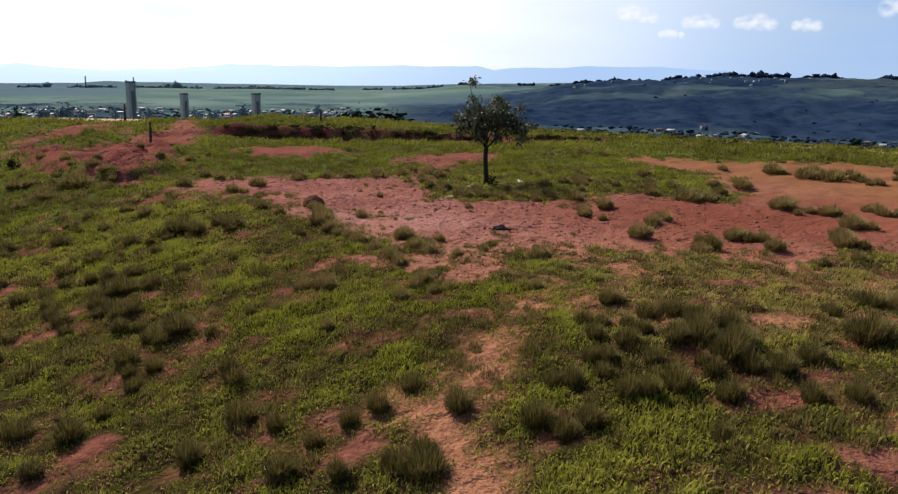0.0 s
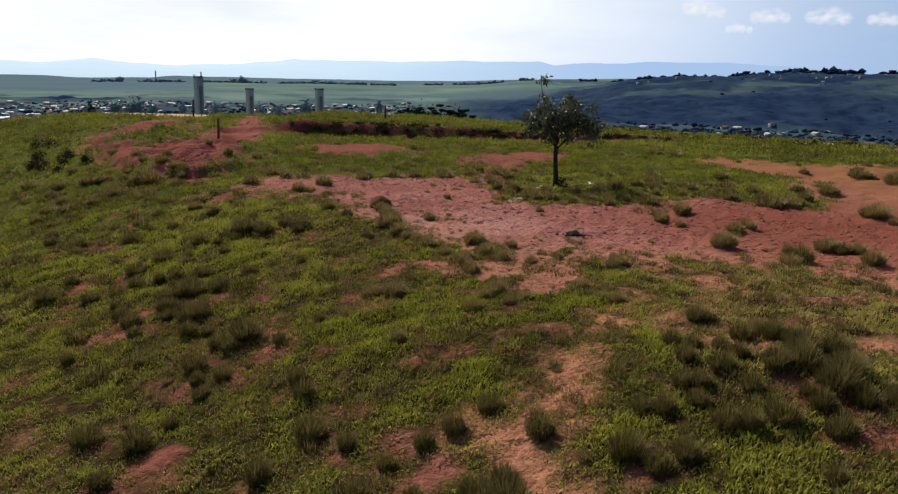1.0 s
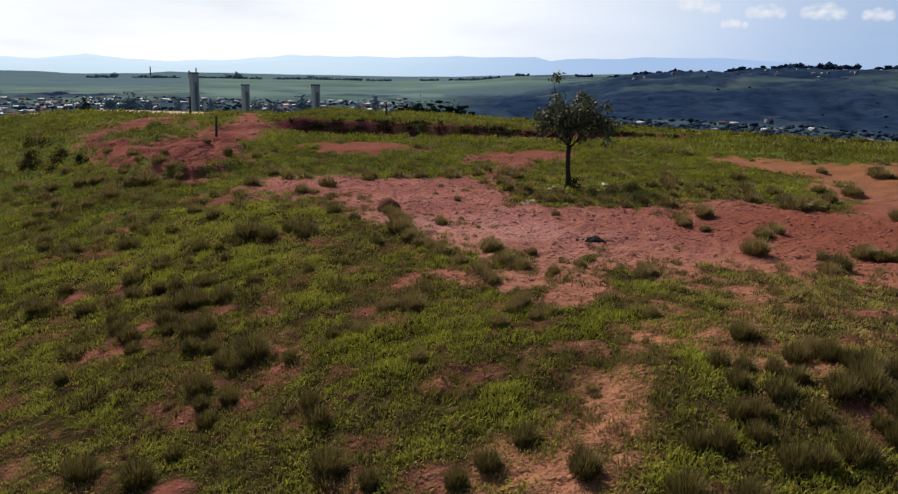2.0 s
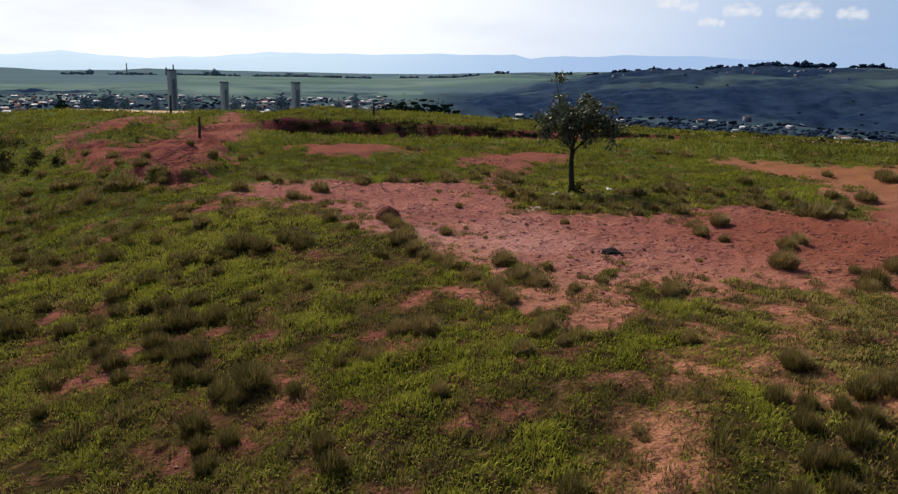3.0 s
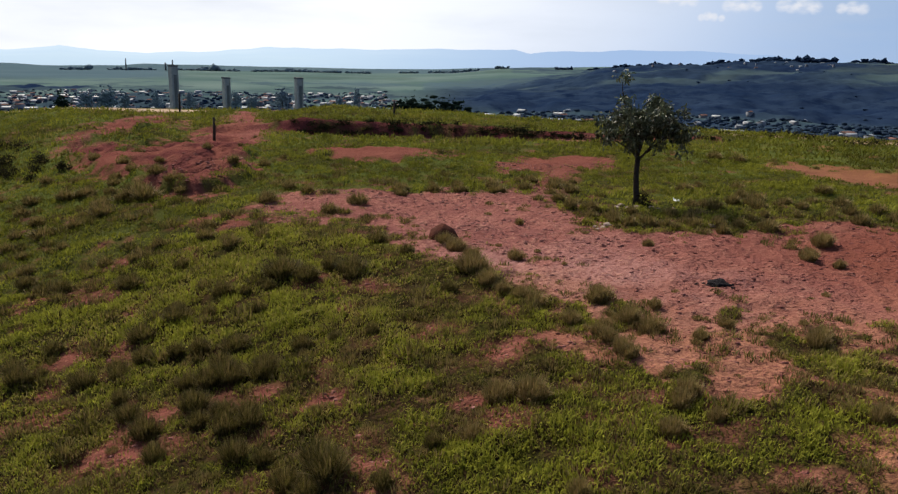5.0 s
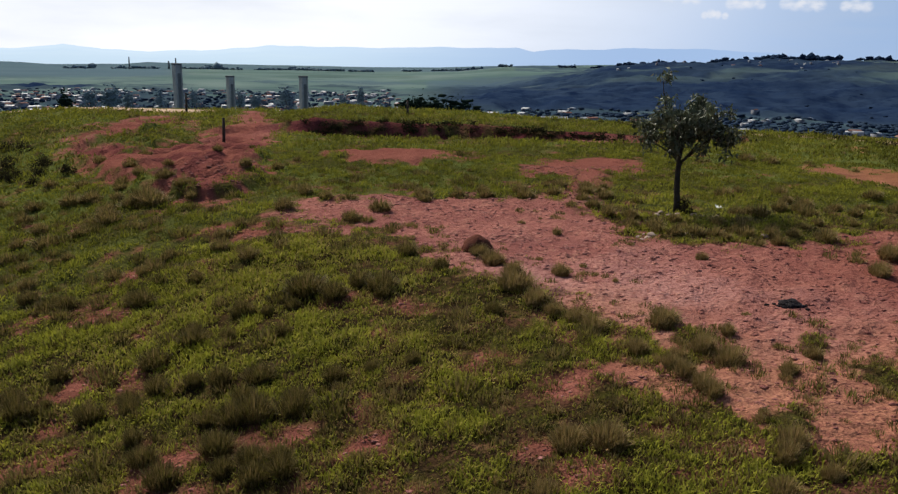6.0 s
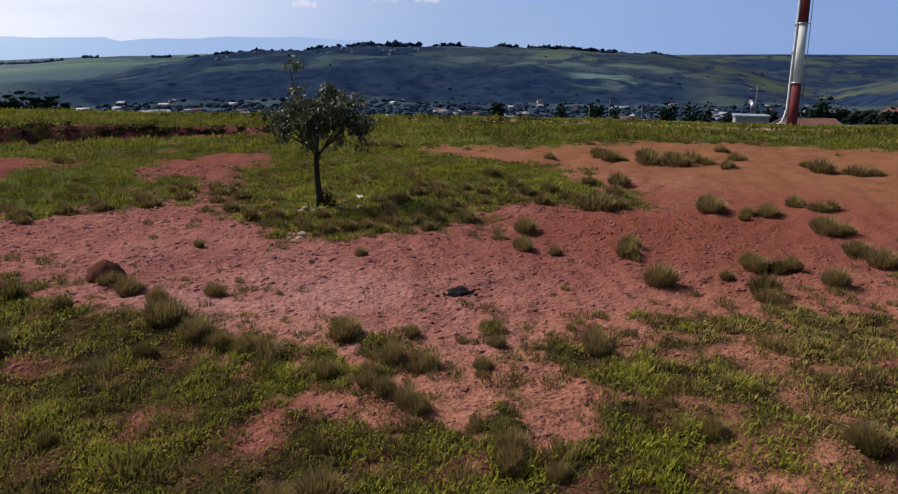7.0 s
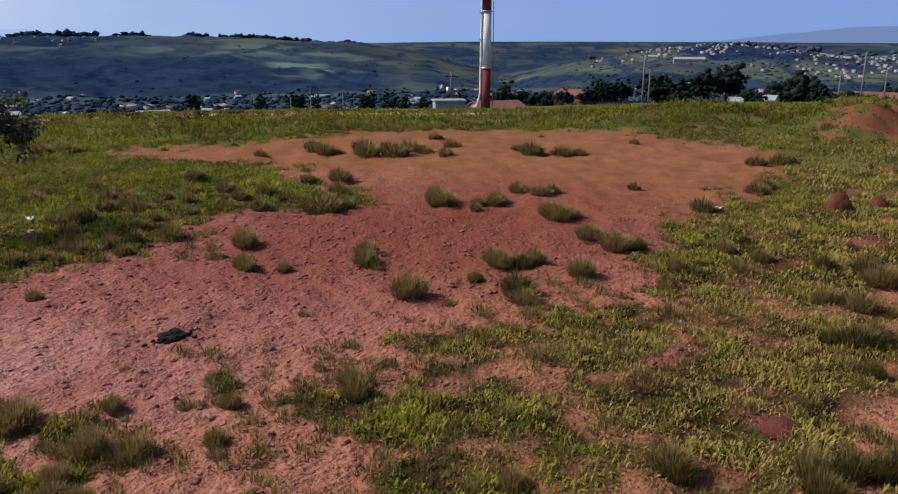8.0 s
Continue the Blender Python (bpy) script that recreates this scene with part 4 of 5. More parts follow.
ISLAND_RIM = [(4.93, 25.91, 0.69), (8.74, 26.94, 0.9), (8.99, 24.79, 0.71), (8.7, 27.77, 0.93), (7.92, 27.81, 0.75), (7.57, 28.07, 0.6), (6.73, 28.33, 0.73),
    (5.9, 29.75, 0.9), (5.65, 30.53, 0.76), (4.11, 28.36, 0.8), (2.62, 27.45, 0.73), (2.63, 26.02, 0.63), (2.2, 25.21, 0.54), (3.34, 24.9, 0.62),
    (1.62, 25.88, 0.65), (4.91, 27.45, 0.53), (-0.11, 33.04, 0.89), (-2.4, 32, 0.91), (-3.61, 32.2, 0.73), (-4.56, 32.63, 0.49), (-5.69, 32, 0.77),
    (0.13, 32.48, 0.79), (-1.47, 33.1, 0.52), (0.38, 27.83, 0.74), (0.85, 26.84, 0.78), (8.76, 26.37, 0.98), (8.12, 28.8, 0.97), (3.55, 28.73, 0.81),
    (-5.51, 31.42, 0.9), (-4.41, 31.46, 0.7), (-0.28, 31.94, 1.01), (0.23, 31.1, 0.89)]
ISLAND_RIM_B = [(1.08, 25.67, 0.71), (4.91, 29.07, 0.73), (5.46, 29.09, 0.73), (6.63, 29.34, 0.73), (7.83, 40.75, 1.32), (8.77, 40.39, 1.04), (4.14, 31.85, 0.91),
    (-9.36, 31.55, 0.81), (-8.53, 30.5, 0.78), (-11.46, 36.51, 0.95)]
SAND_TUFTS = [(14.87, 33.73, 0.86), (16.46, 31.22, 1.05), (16.64, 30.35, 1.04), (16.81, 29.74, 1.03), (19.3, 27.45, 0.83), (19.7, 25.09, 0.69), (22.87, 19.24, 0.84),
    (18.24, 18.09, 0.79), (13.54, 16.9, 0.7), (11.55, 20.49, 0.67), (11.84, 20.04, 0.67), (13.62, 23.03, 0.63), (13.78, 22, 0.54), (11.11, 23.68, 0.88),
    (11.29, 22.48, 0.57), (12.05, 22.46, 0.66), (16.85, 28.76, 0.6), (6.51, 21.25, 0.67), (11.05, 15.29, 0.54), (11.17, 16.06, 0.56), (9.45, 16.2, 0.46),
    (4.48, 22.37, 0.54)]
count = 0
for stretch, group in ((ISLAND_RIM, "tufts in the grass round the tree"), (ISLAND_RIM_B, "tufts in the grass round the tree"), (SAND_TUFTS, "tufts on the orange soil"),
                       (LOWER_SLOPE, "tufts on the grassy slope"), (LOWER_SLOPE_B, "tufts on the grassy slope"), (LOWER_SLOPE_C, "tufts on the grassy slope"), (BANK_FOOT, "tufts by the red bank"), (EAST_GRASS, "tufts in the east grass"), (NEAR_RIM, "tufts along the clearing's edge"), (TRAIL_SIDE, "tufts beside the trail"),
                       (CLEARING_TUFTS, "tufts on the bare clearing"), (SOUTH_TUFTS, "tufts along the clearing's edge"), (SLOPE_TUFTS, "tufts on the grassy slope"),
                       (PATCH_TUFTS, "tufts in the grass round the tree"), (BANK_TUFTS, "tufts by the red bank"), (EAST_TUFTS, "tufts on the orange soil"), (CORNER_TUFTS, "tufts on the orange soil"), (FRONT_TUFTS, "tufts beside the trail")):
    for x, y, wide in stretch:
        small = wide < 0.34
        if "round the tree" in group:
            wide = 0.8 * wide
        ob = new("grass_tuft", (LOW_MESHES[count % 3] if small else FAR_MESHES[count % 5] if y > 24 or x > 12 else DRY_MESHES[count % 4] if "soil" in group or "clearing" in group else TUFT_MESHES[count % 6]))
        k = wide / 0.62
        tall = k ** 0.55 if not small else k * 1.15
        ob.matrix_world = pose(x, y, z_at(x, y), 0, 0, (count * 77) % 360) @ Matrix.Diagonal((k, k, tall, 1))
        label = "small dry tuft of grass on bare soil" if small else ("broad dark green tuft of tall grass" if wide > 0.7 else ("dry olive-brown tuft of wiry grass" if "soil" in group or "clearing" in group else "olive green tuft of wiry grass"))
        tagged(ob, label, "grass tuft", group)
        count += 1


def scatter_tufts():
    """The many lesser tufts between the ones that stand out."""
    made_v, made_t, made_i, made_d, base = [], [], [], [], 0
    bits = [tuft_data(130, 200 + k, 0.24, 0.3, 0.016) for k in range(6)]
    tries = 3700
    r, a = np.sqrt(rng.uniform(1, 55 ** 2, tries)), rng.uniform(radians(-48), radians(86), tries)
    a = np.where(r < 8, rng.uniform(-math.pi, math.pi, tries), a)
    x, y = CENTRE[0] + r * np.sin(a), CENTRE[1] + r * np.cos(a)
    az, rr = bearing(x, y)
    soil = soil_at(x, y)
    rim = (soil > 0.02) & (soil < 0.75)
    slope = step(-2.5, -5, x) * step(40, 33, y)
    patch = fbm(x, y, 4.0, 81)
    chance = np.where(rim, 0.6, 0.0) + np.where(soil < 0.3, 0.06 + 0.3 * step(0.5, 0.64, patch) + 0.45 * slope, 0.02)
    keep = (rng.uniform(0, 1, tries) < chance) & (rr < edge(az))
    x, y, slope = x[keep], y[keep], slope[keep]
    z = height(x, y)
    for i in range(len(x)):
        v, t, ti, td = bits[i % 6]
        k, c, s = rng.uniform(0.5, 1.2) * (1 + 0.45 * slope[i]), *(lambda q: (math.cos(q), math.sin(q)))(i * 1.3)
        w = np.stack([(v[:, 0] * c - v[:, 1] * s) * k + x[i], (v[:, 0] * s + v[:, 1] * c) * k + y[i], v[:, 2] * k ** 0.7 + z[i]], 1)
        made_v.append(w), made_t.append(t + base), made_i.append(ti * rng.uniform(0.5, 1.1)), made_d.append(np.clip(0.6 * td + rng.uniform(-0.25, 0.25), 0, 1))
        base += len(v)
    # small dry weeds on the thin soil round the clearing
    weeds = [tuft_data(50, 230 + k, 0.20, 0.30, 0.018) for k in range(5)]
    tries = 6500
    r, a = np.sqrt(rng.uniform(9, 22 ** 2, tries)), rng.uniform(radians(-45), radians(86), tries)
    x, y = CENTRE[0] + r * np.sin(a), CENTRE[1] + r * np.cos(a)
    thin = soil_at(x, y, 5.5)
    keep = (thin > 0.3) & (thin < 0.985) & (rng.uniform(0, 1, tries) < np.where((y < 19.5) & (x < 8), 0.95, 0.4)) & (fbm(x, y, 1.5, 83) > np.where((y < 19.5) & (x < 8), 0.32, 0.45))
    x, y = x[keep], y[keep]
    z = height(x, y)
    for i in range(len(x)):
        v, t, ti, td = weeds[i % 5]
        k, c, s = rng.uniform(0.35, 1.0), math.cos(i * 1.7), math.sin(i * 1.7)
        w = np.stack([(v[:, 0] * c - v[:, 1] * s) * k + x[i], (v[:, 0] * s + v[:, 1] * c) * k + y[i], v[:, 2] * k + z[i]], 1)
        made_v.append(w), made_t.append(t + base), made_i.append(ti), made_d.append(np.clip(0.6 * td + rng.uniform(-0.2, 0.35), 0, 1))
        base += len(v)
    me = tri_mesh("wild_grass", np.concatenate(made_v), np.concatenate(made_t), [M_TUFT], {"tint": np.concatenate(made_i), "dry_or_haze": np.concatenate(made_d)})
    tagged(new("wild_grass", me), "scattered wiry tufts of dry green grass", "grass", kind="stuff")


scatter_tufts()


def leaves(points, normals_turn, size, g, droop=0.5):
    """Loose leaves at points, each a bent diamond."""
    n = len(points)
    d = g.normal(0, 1, (n, 3))
    d[:, 2] -= droop
    d /= np.linalg.norm(d, axis=1)[:, None]
    s = np.cross(d, g.normal(0, 1, (n, 3)))
    s /= np.linalg.norm(s, axis=1)[:, None] + 1e-9
    L = (size * g.uniform(0.7, 1.25, n))[:, None]
    v = np.stack([points, points + d * L * 0.45 - s * L * 0.2, points + d * L * 0.45 + s * L * 0.2, points + d * L + np.array([0, 0, -0.12]) * L], 1).reshape(-1, 3)
    k = np.arange(n)[:, None] * 4
    return v, np.concatenate([k + [[0, 2, 1]], k + [[1, 2, 3]]], 0)


def clods():
    """Loose crumbs and clods of soil that lie over the bare ground."""
    g = np.random.default_rng(55)
    shapes = []
    for k in range(5):
        bm = lump(1, 1, 0.6, k + 0.3, 1, 0.45, -0.25)
        bm.verts.index_update()
        shapes.append((np.array([v.co[:] for v in bm.verts]), np.array([[v.index for v in f.verts] for f in bm.faces])))
        bm.free()
    n = 62000
    r, a = np.sqrt(g.uniform(25, 32 ** 2, n)), g.uniform(radians(-42), radians(84), n)
    x, y = CENTRE[0] + r * np.sin(a), CENTRE[1] + r * np.cos(a)
    keep = (soil_at(x, y) > 0.55) & (fbm(x, y, 1.6, 57) + 0.25 > g.uniform(0.4, 1, n)) & (x + 0.25 * (y - 22) < g.uniform(6, 11, n))
    x, y, r = x[keep], y[keep], r[keep]
    z = height(x, y)
    vs, ts, base = [], [], 0
    for i in range(len(x)):
        v, t = shapes[i % 5]
        w = (0.014 + 0.040 * g.uniform() ** 3) * (1 + r[i] / 30)
        c, q = math.cos(i), math.sin(i)
        vs.append(np.stack([(v[:, 0] * c - v[:, 1] * q) * w + x[i], (v[:, 0] * q + v[:, 1] * c) * w * 0.8 + y[i], v[:, 2] * w * 0.5 + z[i]], 1))
        ts.append(t + base)
        base += len(v)
    me = tri_mesh("soil_clods", np.concatenate(vs), np.concatenate(ts), [M_GROUND], {"soil": np.ones(base), "far": np.zeros(base), "trodden": np.zeros(base), "crusted": np.repeat(0.4 * step(3, -2.5, x - 0.2 * (y - 22)), len(shapes[0][0])), "orange": np.repeat(step(9, 16, x + 0.25 * (y - 22)), len(shapes[0][0]))})
    tagged(new("soil_clods", me), "loose crumbs and clods of pink and red soil", "soil", kind="stuff")


clods()


# ---- the lone tree ----
def build_tree(x, y):
    g = np.random.default_rng(11)
    tree = empty("tree", x, y, z_at(x, y) - 0.03)
    tagged(tree, "small spreading tree with a slender twin trunk and sparse dark leaves", "tree")
    bm = tube([(0, 0, -0.1), (-0.01, 0, 0.25), (-0.05, 0.01, 0.7), (-0.07, 0.0, 1.15), (-0.06, 0, 1.5)], [0.1, 0.075, 0.062, 0.056, 0.05], 9, wob=0.08)
    tube([(0.05, 0.03, -0.1), (0.05, 0.03, 0.3), (0.01, 0.05, 0.75), (-0.01, 0.04, 1.15), (0.02, 0.03, 1.48)], [0.075, 0.058, 0.05, 0.045, 0.04], 9, bm, 0.08)
    part("trunk", bm, M_BARK, tree)
    tips = []
    arms = [((-0.06, 0, 1.45), (-0.22, 0.05, 1.75), (-0.9, 0.1, 2.05), 0.045), ((-0.06, 0, 1.5), (-0.12, -0.05, 2.1), (-0.55, -0.2, 2.6), 0.04),
            ((-0.04, 0, 1.5), (0.0, 0.1, 2.1), (0.15, 0.2, 2.9), 0.042), ((0.02, 0.03, 1.46), (0.25, 0, 1.62), (0.75, 0.1, 2.45), 0.045),
            ((0.25, 0, 1.66), (0.6, -0.2, 2.1), (1.15, -0.35, 2.55), 0.035), ((0.0, 0.05, 1.6), (0.2, 0.5, 2.1), (0.55, 0.9, 2.5), 0.035),
            ((-0.1, 0, 1.7), (-0.35, -0.5, 2.1), (-0.4, -0.85, 2.45), 0.032), ((-0.15, 0, 1.7), (-0.6, 0.5, 2.1), (-0.85, 0.75, 2.4), 0.03),
            ((-0.3, -0.05, 2.3), (-0.6, 0.0, 2.8), (-0.80, 0.0, 4.15), 0.028), ((0.2, 0, 2.2), (0.5, -0.6, 2.5), (0.7, -0.95, 2.7), 0.028),
            ((0.8, 0, 2.3), (1.3, 0.1, 2.45), (1.62, 0.1, 2.0), 0.024), ((0.5, 0.1, 2.2), (0.65, 0.2, 2.5), (0.75, 0.3, 2.75), 0.026)]
    for a, b, c, rad in arms:
        a, b, c = (Vector((q[0] * 0.88, q[1], q[2] if q[2] < 1.5 else 1.5 + (q[2] - 1.5) * 0.88)) for q in (a, b, c))
        line = [a * (1 - u) ** 2 + b * 2 * u * (1 - u) + c * u * u for u in (0, 0.2, 0.4, 0.6, 0.8, 1)]
        part("limb", tube(line, [rad * (1 - 0.13 * i) for i in range(6)], 6, wob=0.05), M_BARK, tree)
        tips += [line[3], line[4], line[5]]
    twigs, cloud, tint, dry = bmesh.new(), [], [], []
    for i in range(92):
        tip = tips[i % len(tips)]
        if tip.z > 2.95 and abs(tip.x + 0.7) < 0.25:
            end = tip + Vector((g.normal(0, 0.13), g.normal(0, 0.12), g.uniform(-0.1, 0.22)))
            many = 32
        else:
            end = tip + Vector((g.normal(0, 0.3), g.normal(0, 0.3), g.normal(0.2, 0.17)))
            many = 52
        mid = (tip + end) / 2 + Vector((0, 0, 0.04))
        tube([tip, mid, end], [0.011, 0.008, 0.004], 4, twigs)
        q = np.array(end)[None] + g.normal(0, 1, (many, 3)) * np.array([0.115, 0.115, 0.08])
        cloud.append(q)
        # upper leaves lighter: light from above put into their tint
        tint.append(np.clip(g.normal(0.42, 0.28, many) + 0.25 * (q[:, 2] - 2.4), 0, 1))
        dry.append(np.clip(g.uniform(-1.2, 0.5, many), 0, 1))
    for f in ((1.55, 0.1, 1.8), (1.5, 0.15, 2.05), (1.3, 0, 2.2), (-1.15, 0.1, 2.1), (-1.25, 0.1, 2.25)):
        q = np.array(f)[None] + g.normal(0, 1, (55, 3)) * np.array([0.13, 0.14, 0.13])
        cloud.append(q), tint.append(np.clip(g.normal(0.35, 0.25, 55), 0, 1)), dry.append(np.clip(g.uniform(-1.2, 0.5, 55), 0, 1))
    tagged(part("twig", twigs, M_BARK, tree), kind="stuff")
    cloud = np.concatenate(cloud)
    lead = (cloud[:, 2] > 2.9) & (np.abs(cloud[:, 0] + 0.72) < 0.45)
    cloud[:, 0] *= 0.86
    cloud[:, 2] = 1.5 + (cloud[:, 2] - 1.5) * np.where(lead, 0.95, 1.12)
    v, t = leaves(cloud, None, 0.155, g, 0.75)
    me = tri_mesh("crown", v, t, [M_LEAF], {"tint": np.repeat(np.concatenate(tint), 4), "dry_or_haze": np.repeat(np.concatenate(dry), 4)})
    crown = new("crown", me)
    crown.parent = tree
    q = np.array([[0.22, -0.08, 0.16]]) + g.normal(0, 1, (170, 3)) * np.array([0.13, 0.12, 0.11])
    q[:, 2] = np.maximum(q[:, 2], 0.04)
    v, t = leaves(q, None, 0.12, g, 0.1)
    me = tri_mesh("sucker_shoot", v, t, [M_SHRUB], {"tint": np.repeat(g.uniform(0, 0.5, 170), 4), "dry_or_haze": np.repeat(g.uniform(0, 0.6, 170), 4)})
    shoots = tagged(new("sucker_shoot", me), "dark leafy shoots at the foot of the trunk")
    shoots.parent = tree
    tagged(shoots, kind="stuff")
    tagged(crown, kind="stuff")


build_tree(1.94, 29.06)


# ---- shrubs and trees farther off ----
def bush_data(g, sx, sy, sz, many, leaf, loose=0.2):
    """Leaf clumps on an uneven crown with gaps."""
    lumps = g.normal(0, 1, (max(6, many // 45), 3))
    lumps /= np.linalg.norm(lumps, axis=1)[:, None]
    lumps[:, 2] = np.abs(lumps[:, 2]) * 0.9 + 0.1
    lumps *= g.uniform(0.45, 0.85, (len(lumps), 1))
    pick = lumps[g.integers(0, len(lumps), many)]
    q = pick + g.normal(0, 1, (many, 3)) * loose
    q[:, 2] = np.maximum(q[:, 2], 0.02)
    q *= np.array([sx, sy, sz])
    v, t = leaves(q, None, leaf, g, 0.0)
    # tint grows with height, top light put into the leaf colour
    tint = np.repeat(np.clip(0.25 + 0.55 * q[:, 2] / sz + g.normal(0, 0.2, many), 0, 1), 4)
    return v, t, tint, np.repeat(np.clip(g.uniform(-1.5, 0.5, many), 0, 1), 4)


def ball_shape(detail):
    ico = bmesh.new()
    bmesh.ops.create_icosphere(ico, subdivisions=detail, radius=1)
    ico.verts.index_update()
    ball = np.array([q.co[:] for q in ico.verts])
    faces = np.array([[q.index for q in f.verts] for f in ico.faces])
    ico.free()
    return ball, faces


def clumps(g, wide, tall, many, small=0.035, large=0.085):
    """The heart of a crown: many small rough lumps of leafage gathered round a few boughs."""
    ball, faces = ball_shape(1)
    boughs = g.normal(0, 1, (9, 3))
    boughs /= np.linalg.norm(boughs, axis=1)[:, None]
    boughs[:, 2] = np.abs(boughs[:, 2]) * 1.1 - 0.35
    boughs *= g.uniform(0.35, 0.75, (9, 1))
    vs, ts = [], []
    for i in range(many):
        d = boughs[i % 9] + g.normal(0, 0.21, 3)
        c = d * np.array([wide * 0.5, wide * 0.5, tall * 0.42]) + np.array([0, 0, tall * 0.58])
        k = 1 + 0.3 * g.normal(0, 1, (len(ball), 1))
        size = wide * g.uniform(small, large)
        vs.append(ball * k * np.array([size, size, size * 0.8]) + c)
        ts.append(faces + i * len(ball))
    return np.concatenate(vs), np.concatenate(ts)


def far_tree(x, y, wide, tall, seed, label, name="tree"):
    g = np.random.default_rng(seed)
    z = z_at(x, y)
    tree = empty(name, x, y, z)
    tagged(tree, label, "tree")
    trunk = [(0, 0, -0.5), (0.1, 0, tall * 0.25), (-0.1, 0.1, tall * 0.5), (0.1, 0, tall * 0.75)]
    part("trunk", tube(trunk, [wide * 0.045, wide * 0.035, wide * 0.025, wide * 0.012], 7), M_BARK, tree)
    v, t, ti, td = bush_data(g, wide / 2, wide / 2, tall * 0.72, 1500, wide * 0.036, 0.14)
    v[:, 2] += tall * 0.2
    hv, ht = clumps(g, wide, tall, 190)
    t = np.concatenate([t, ht + len(v)])
    # lower lumps darker, shade inside the crown put into the tint
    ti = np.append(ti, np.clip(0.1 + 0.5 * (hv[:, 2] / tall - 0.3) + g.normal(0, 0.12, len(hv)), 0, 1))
    td = np.append(td, np.zeros(len(hv)))
    v = np.concatenate([v, hv])
    # the farthest trees on the left take the painted haze colour
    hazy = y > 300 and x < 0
    crown = new("crown", tri_mesh("crown", v, t, [M_FARWOOD if hazy else M_FARLEAF], {"tint": ti, "dry_or_haze": td * 0 + 1.0 if hazy else td}))
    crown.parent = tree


def polar(az, r):
    return CENTRE[0] + r * math.sin(radians(az)), CENTRE[1] + r * math.cos(radians(az))


# bearing, distance, width, top's height in degrees
for k, (az, r, wide, top) in enumerate(((35.5, 235, 8, -3.2), (40.6, 250, 7, -3.1), (42.2, 245, 7, -3.3), (43.3, 250, 6, -3.2), (49.9, 190, 7.5, -2.8), (51.5, 190, 5, -3.4), (53.0, 185, 9.5, -3.45),
                                        (57.0, 185, 8, -2.45), (58.3, 195, 7, -2.5), (60.7, 190, 10.5, -2.05), (64.1, 195, 9.5, -1.6), (65.3, 200, 11, -1.35), (69.8, 190, 12, -1.95), (68.6, 205, 8, -2.3), (62.5, 215, 8, -2.4),
                                        (55.9, 225, 8, -3.2), (71.3, 215, 8, -2.5), (75.2, 210, 10, -2.6), (44.6, 260, 6, -3.6), (37.2, 280, 6, -3.6), (33.4, 300, 7, -3.5), (29.0, 330, 9, -3.5), (47.3, 230, 7, -3.5),
                                        (53.9, 145, 4, -3.9), (55.6, 140, 4.5, -3.95), (66.6, 150, 5, -3.0), (61.8, 150, 5, -3.3), (72.6, 140, 5, -3.2), (70.9, 140, 5, -3.0), (-26.2, 330, 7, -2.3), (-24.9, 340, 9, -2.05), (-23.9, 345, 6, -2.3), (-27.6, 330, 7, -2.5), (-21.8, 400, 7, -2.5), (-19.6, 430, 6, -2.55), (-16.6, 430, 7, -2.6), (-15.5, 440, 7, -2.7),
                                        (-8.2, 480, 7, -2.35), (-9.4, 500, 7, -2.7), (-7.0, 300, 8, -3.2), (-13.4, 520, 12, -2.5))):
    x, y = polar(az, r)
    tall = 4.4 + r * math.tan(radians(top)) - z_at(x, y)
    far_tree(x, y, wide, max(tall, 4), 300 + k, "broad dark green tree among the houses below the hilltop")


def thicket(az0, az1, r, top, seed):
    """A dark thicket that stands just below the brow."""
    g = np.random.default_rng(seed)
    x, y = polar((az0 + az1) / 2, r)
    wide = r * radians(az1 - az0)
    z = z_at(x, y)
    tall = 4.4 + r * math.tan(radians(top)) - z
    v, t, ti, td = bush_data(g, wide / 2, wide / 4, tall * 0.9, 2600, wide * 0.03, 0.12)
    hv, ht = clumps(g, 1.0, 1.0, 300, 0.02, 0.055)
    hv = np.stack([hv[:, 0] * wide, hv[:, 1] * wide * 0.5, (hv[:, 2] - 0.25) * tall * 1.1], 1)
    t = np.concatenate([t, ht + len(v)])
    # painted shade low in the thicket, lighter upwards
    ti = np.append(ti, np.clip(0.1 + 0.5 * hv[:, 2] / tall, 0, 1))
    td = np.append(td, np.zeros(len(hv)))
    v = np.concatenate([v, hv])
    c, s = math.cos(radians(-(az0 + az1) / 2)), math.sin(radians(-(az0 + az1) / 2))
    ob = new("thicket", tri_mesh("thicket", v, t, [M_FARLEAF], {"tint": ti * 0.6, "dry_or_haze": td}))
    ob.matrix_world = Matrix.Translation((x, y, z)) @ pose(0, 0, 0, 0, 0, -(az0 + az1) / 2)
    tagged(ob, "dense dark green thicket just below the brow", "bushes")


thicket(-7.4, -1.0, 105, -2.15, 401)


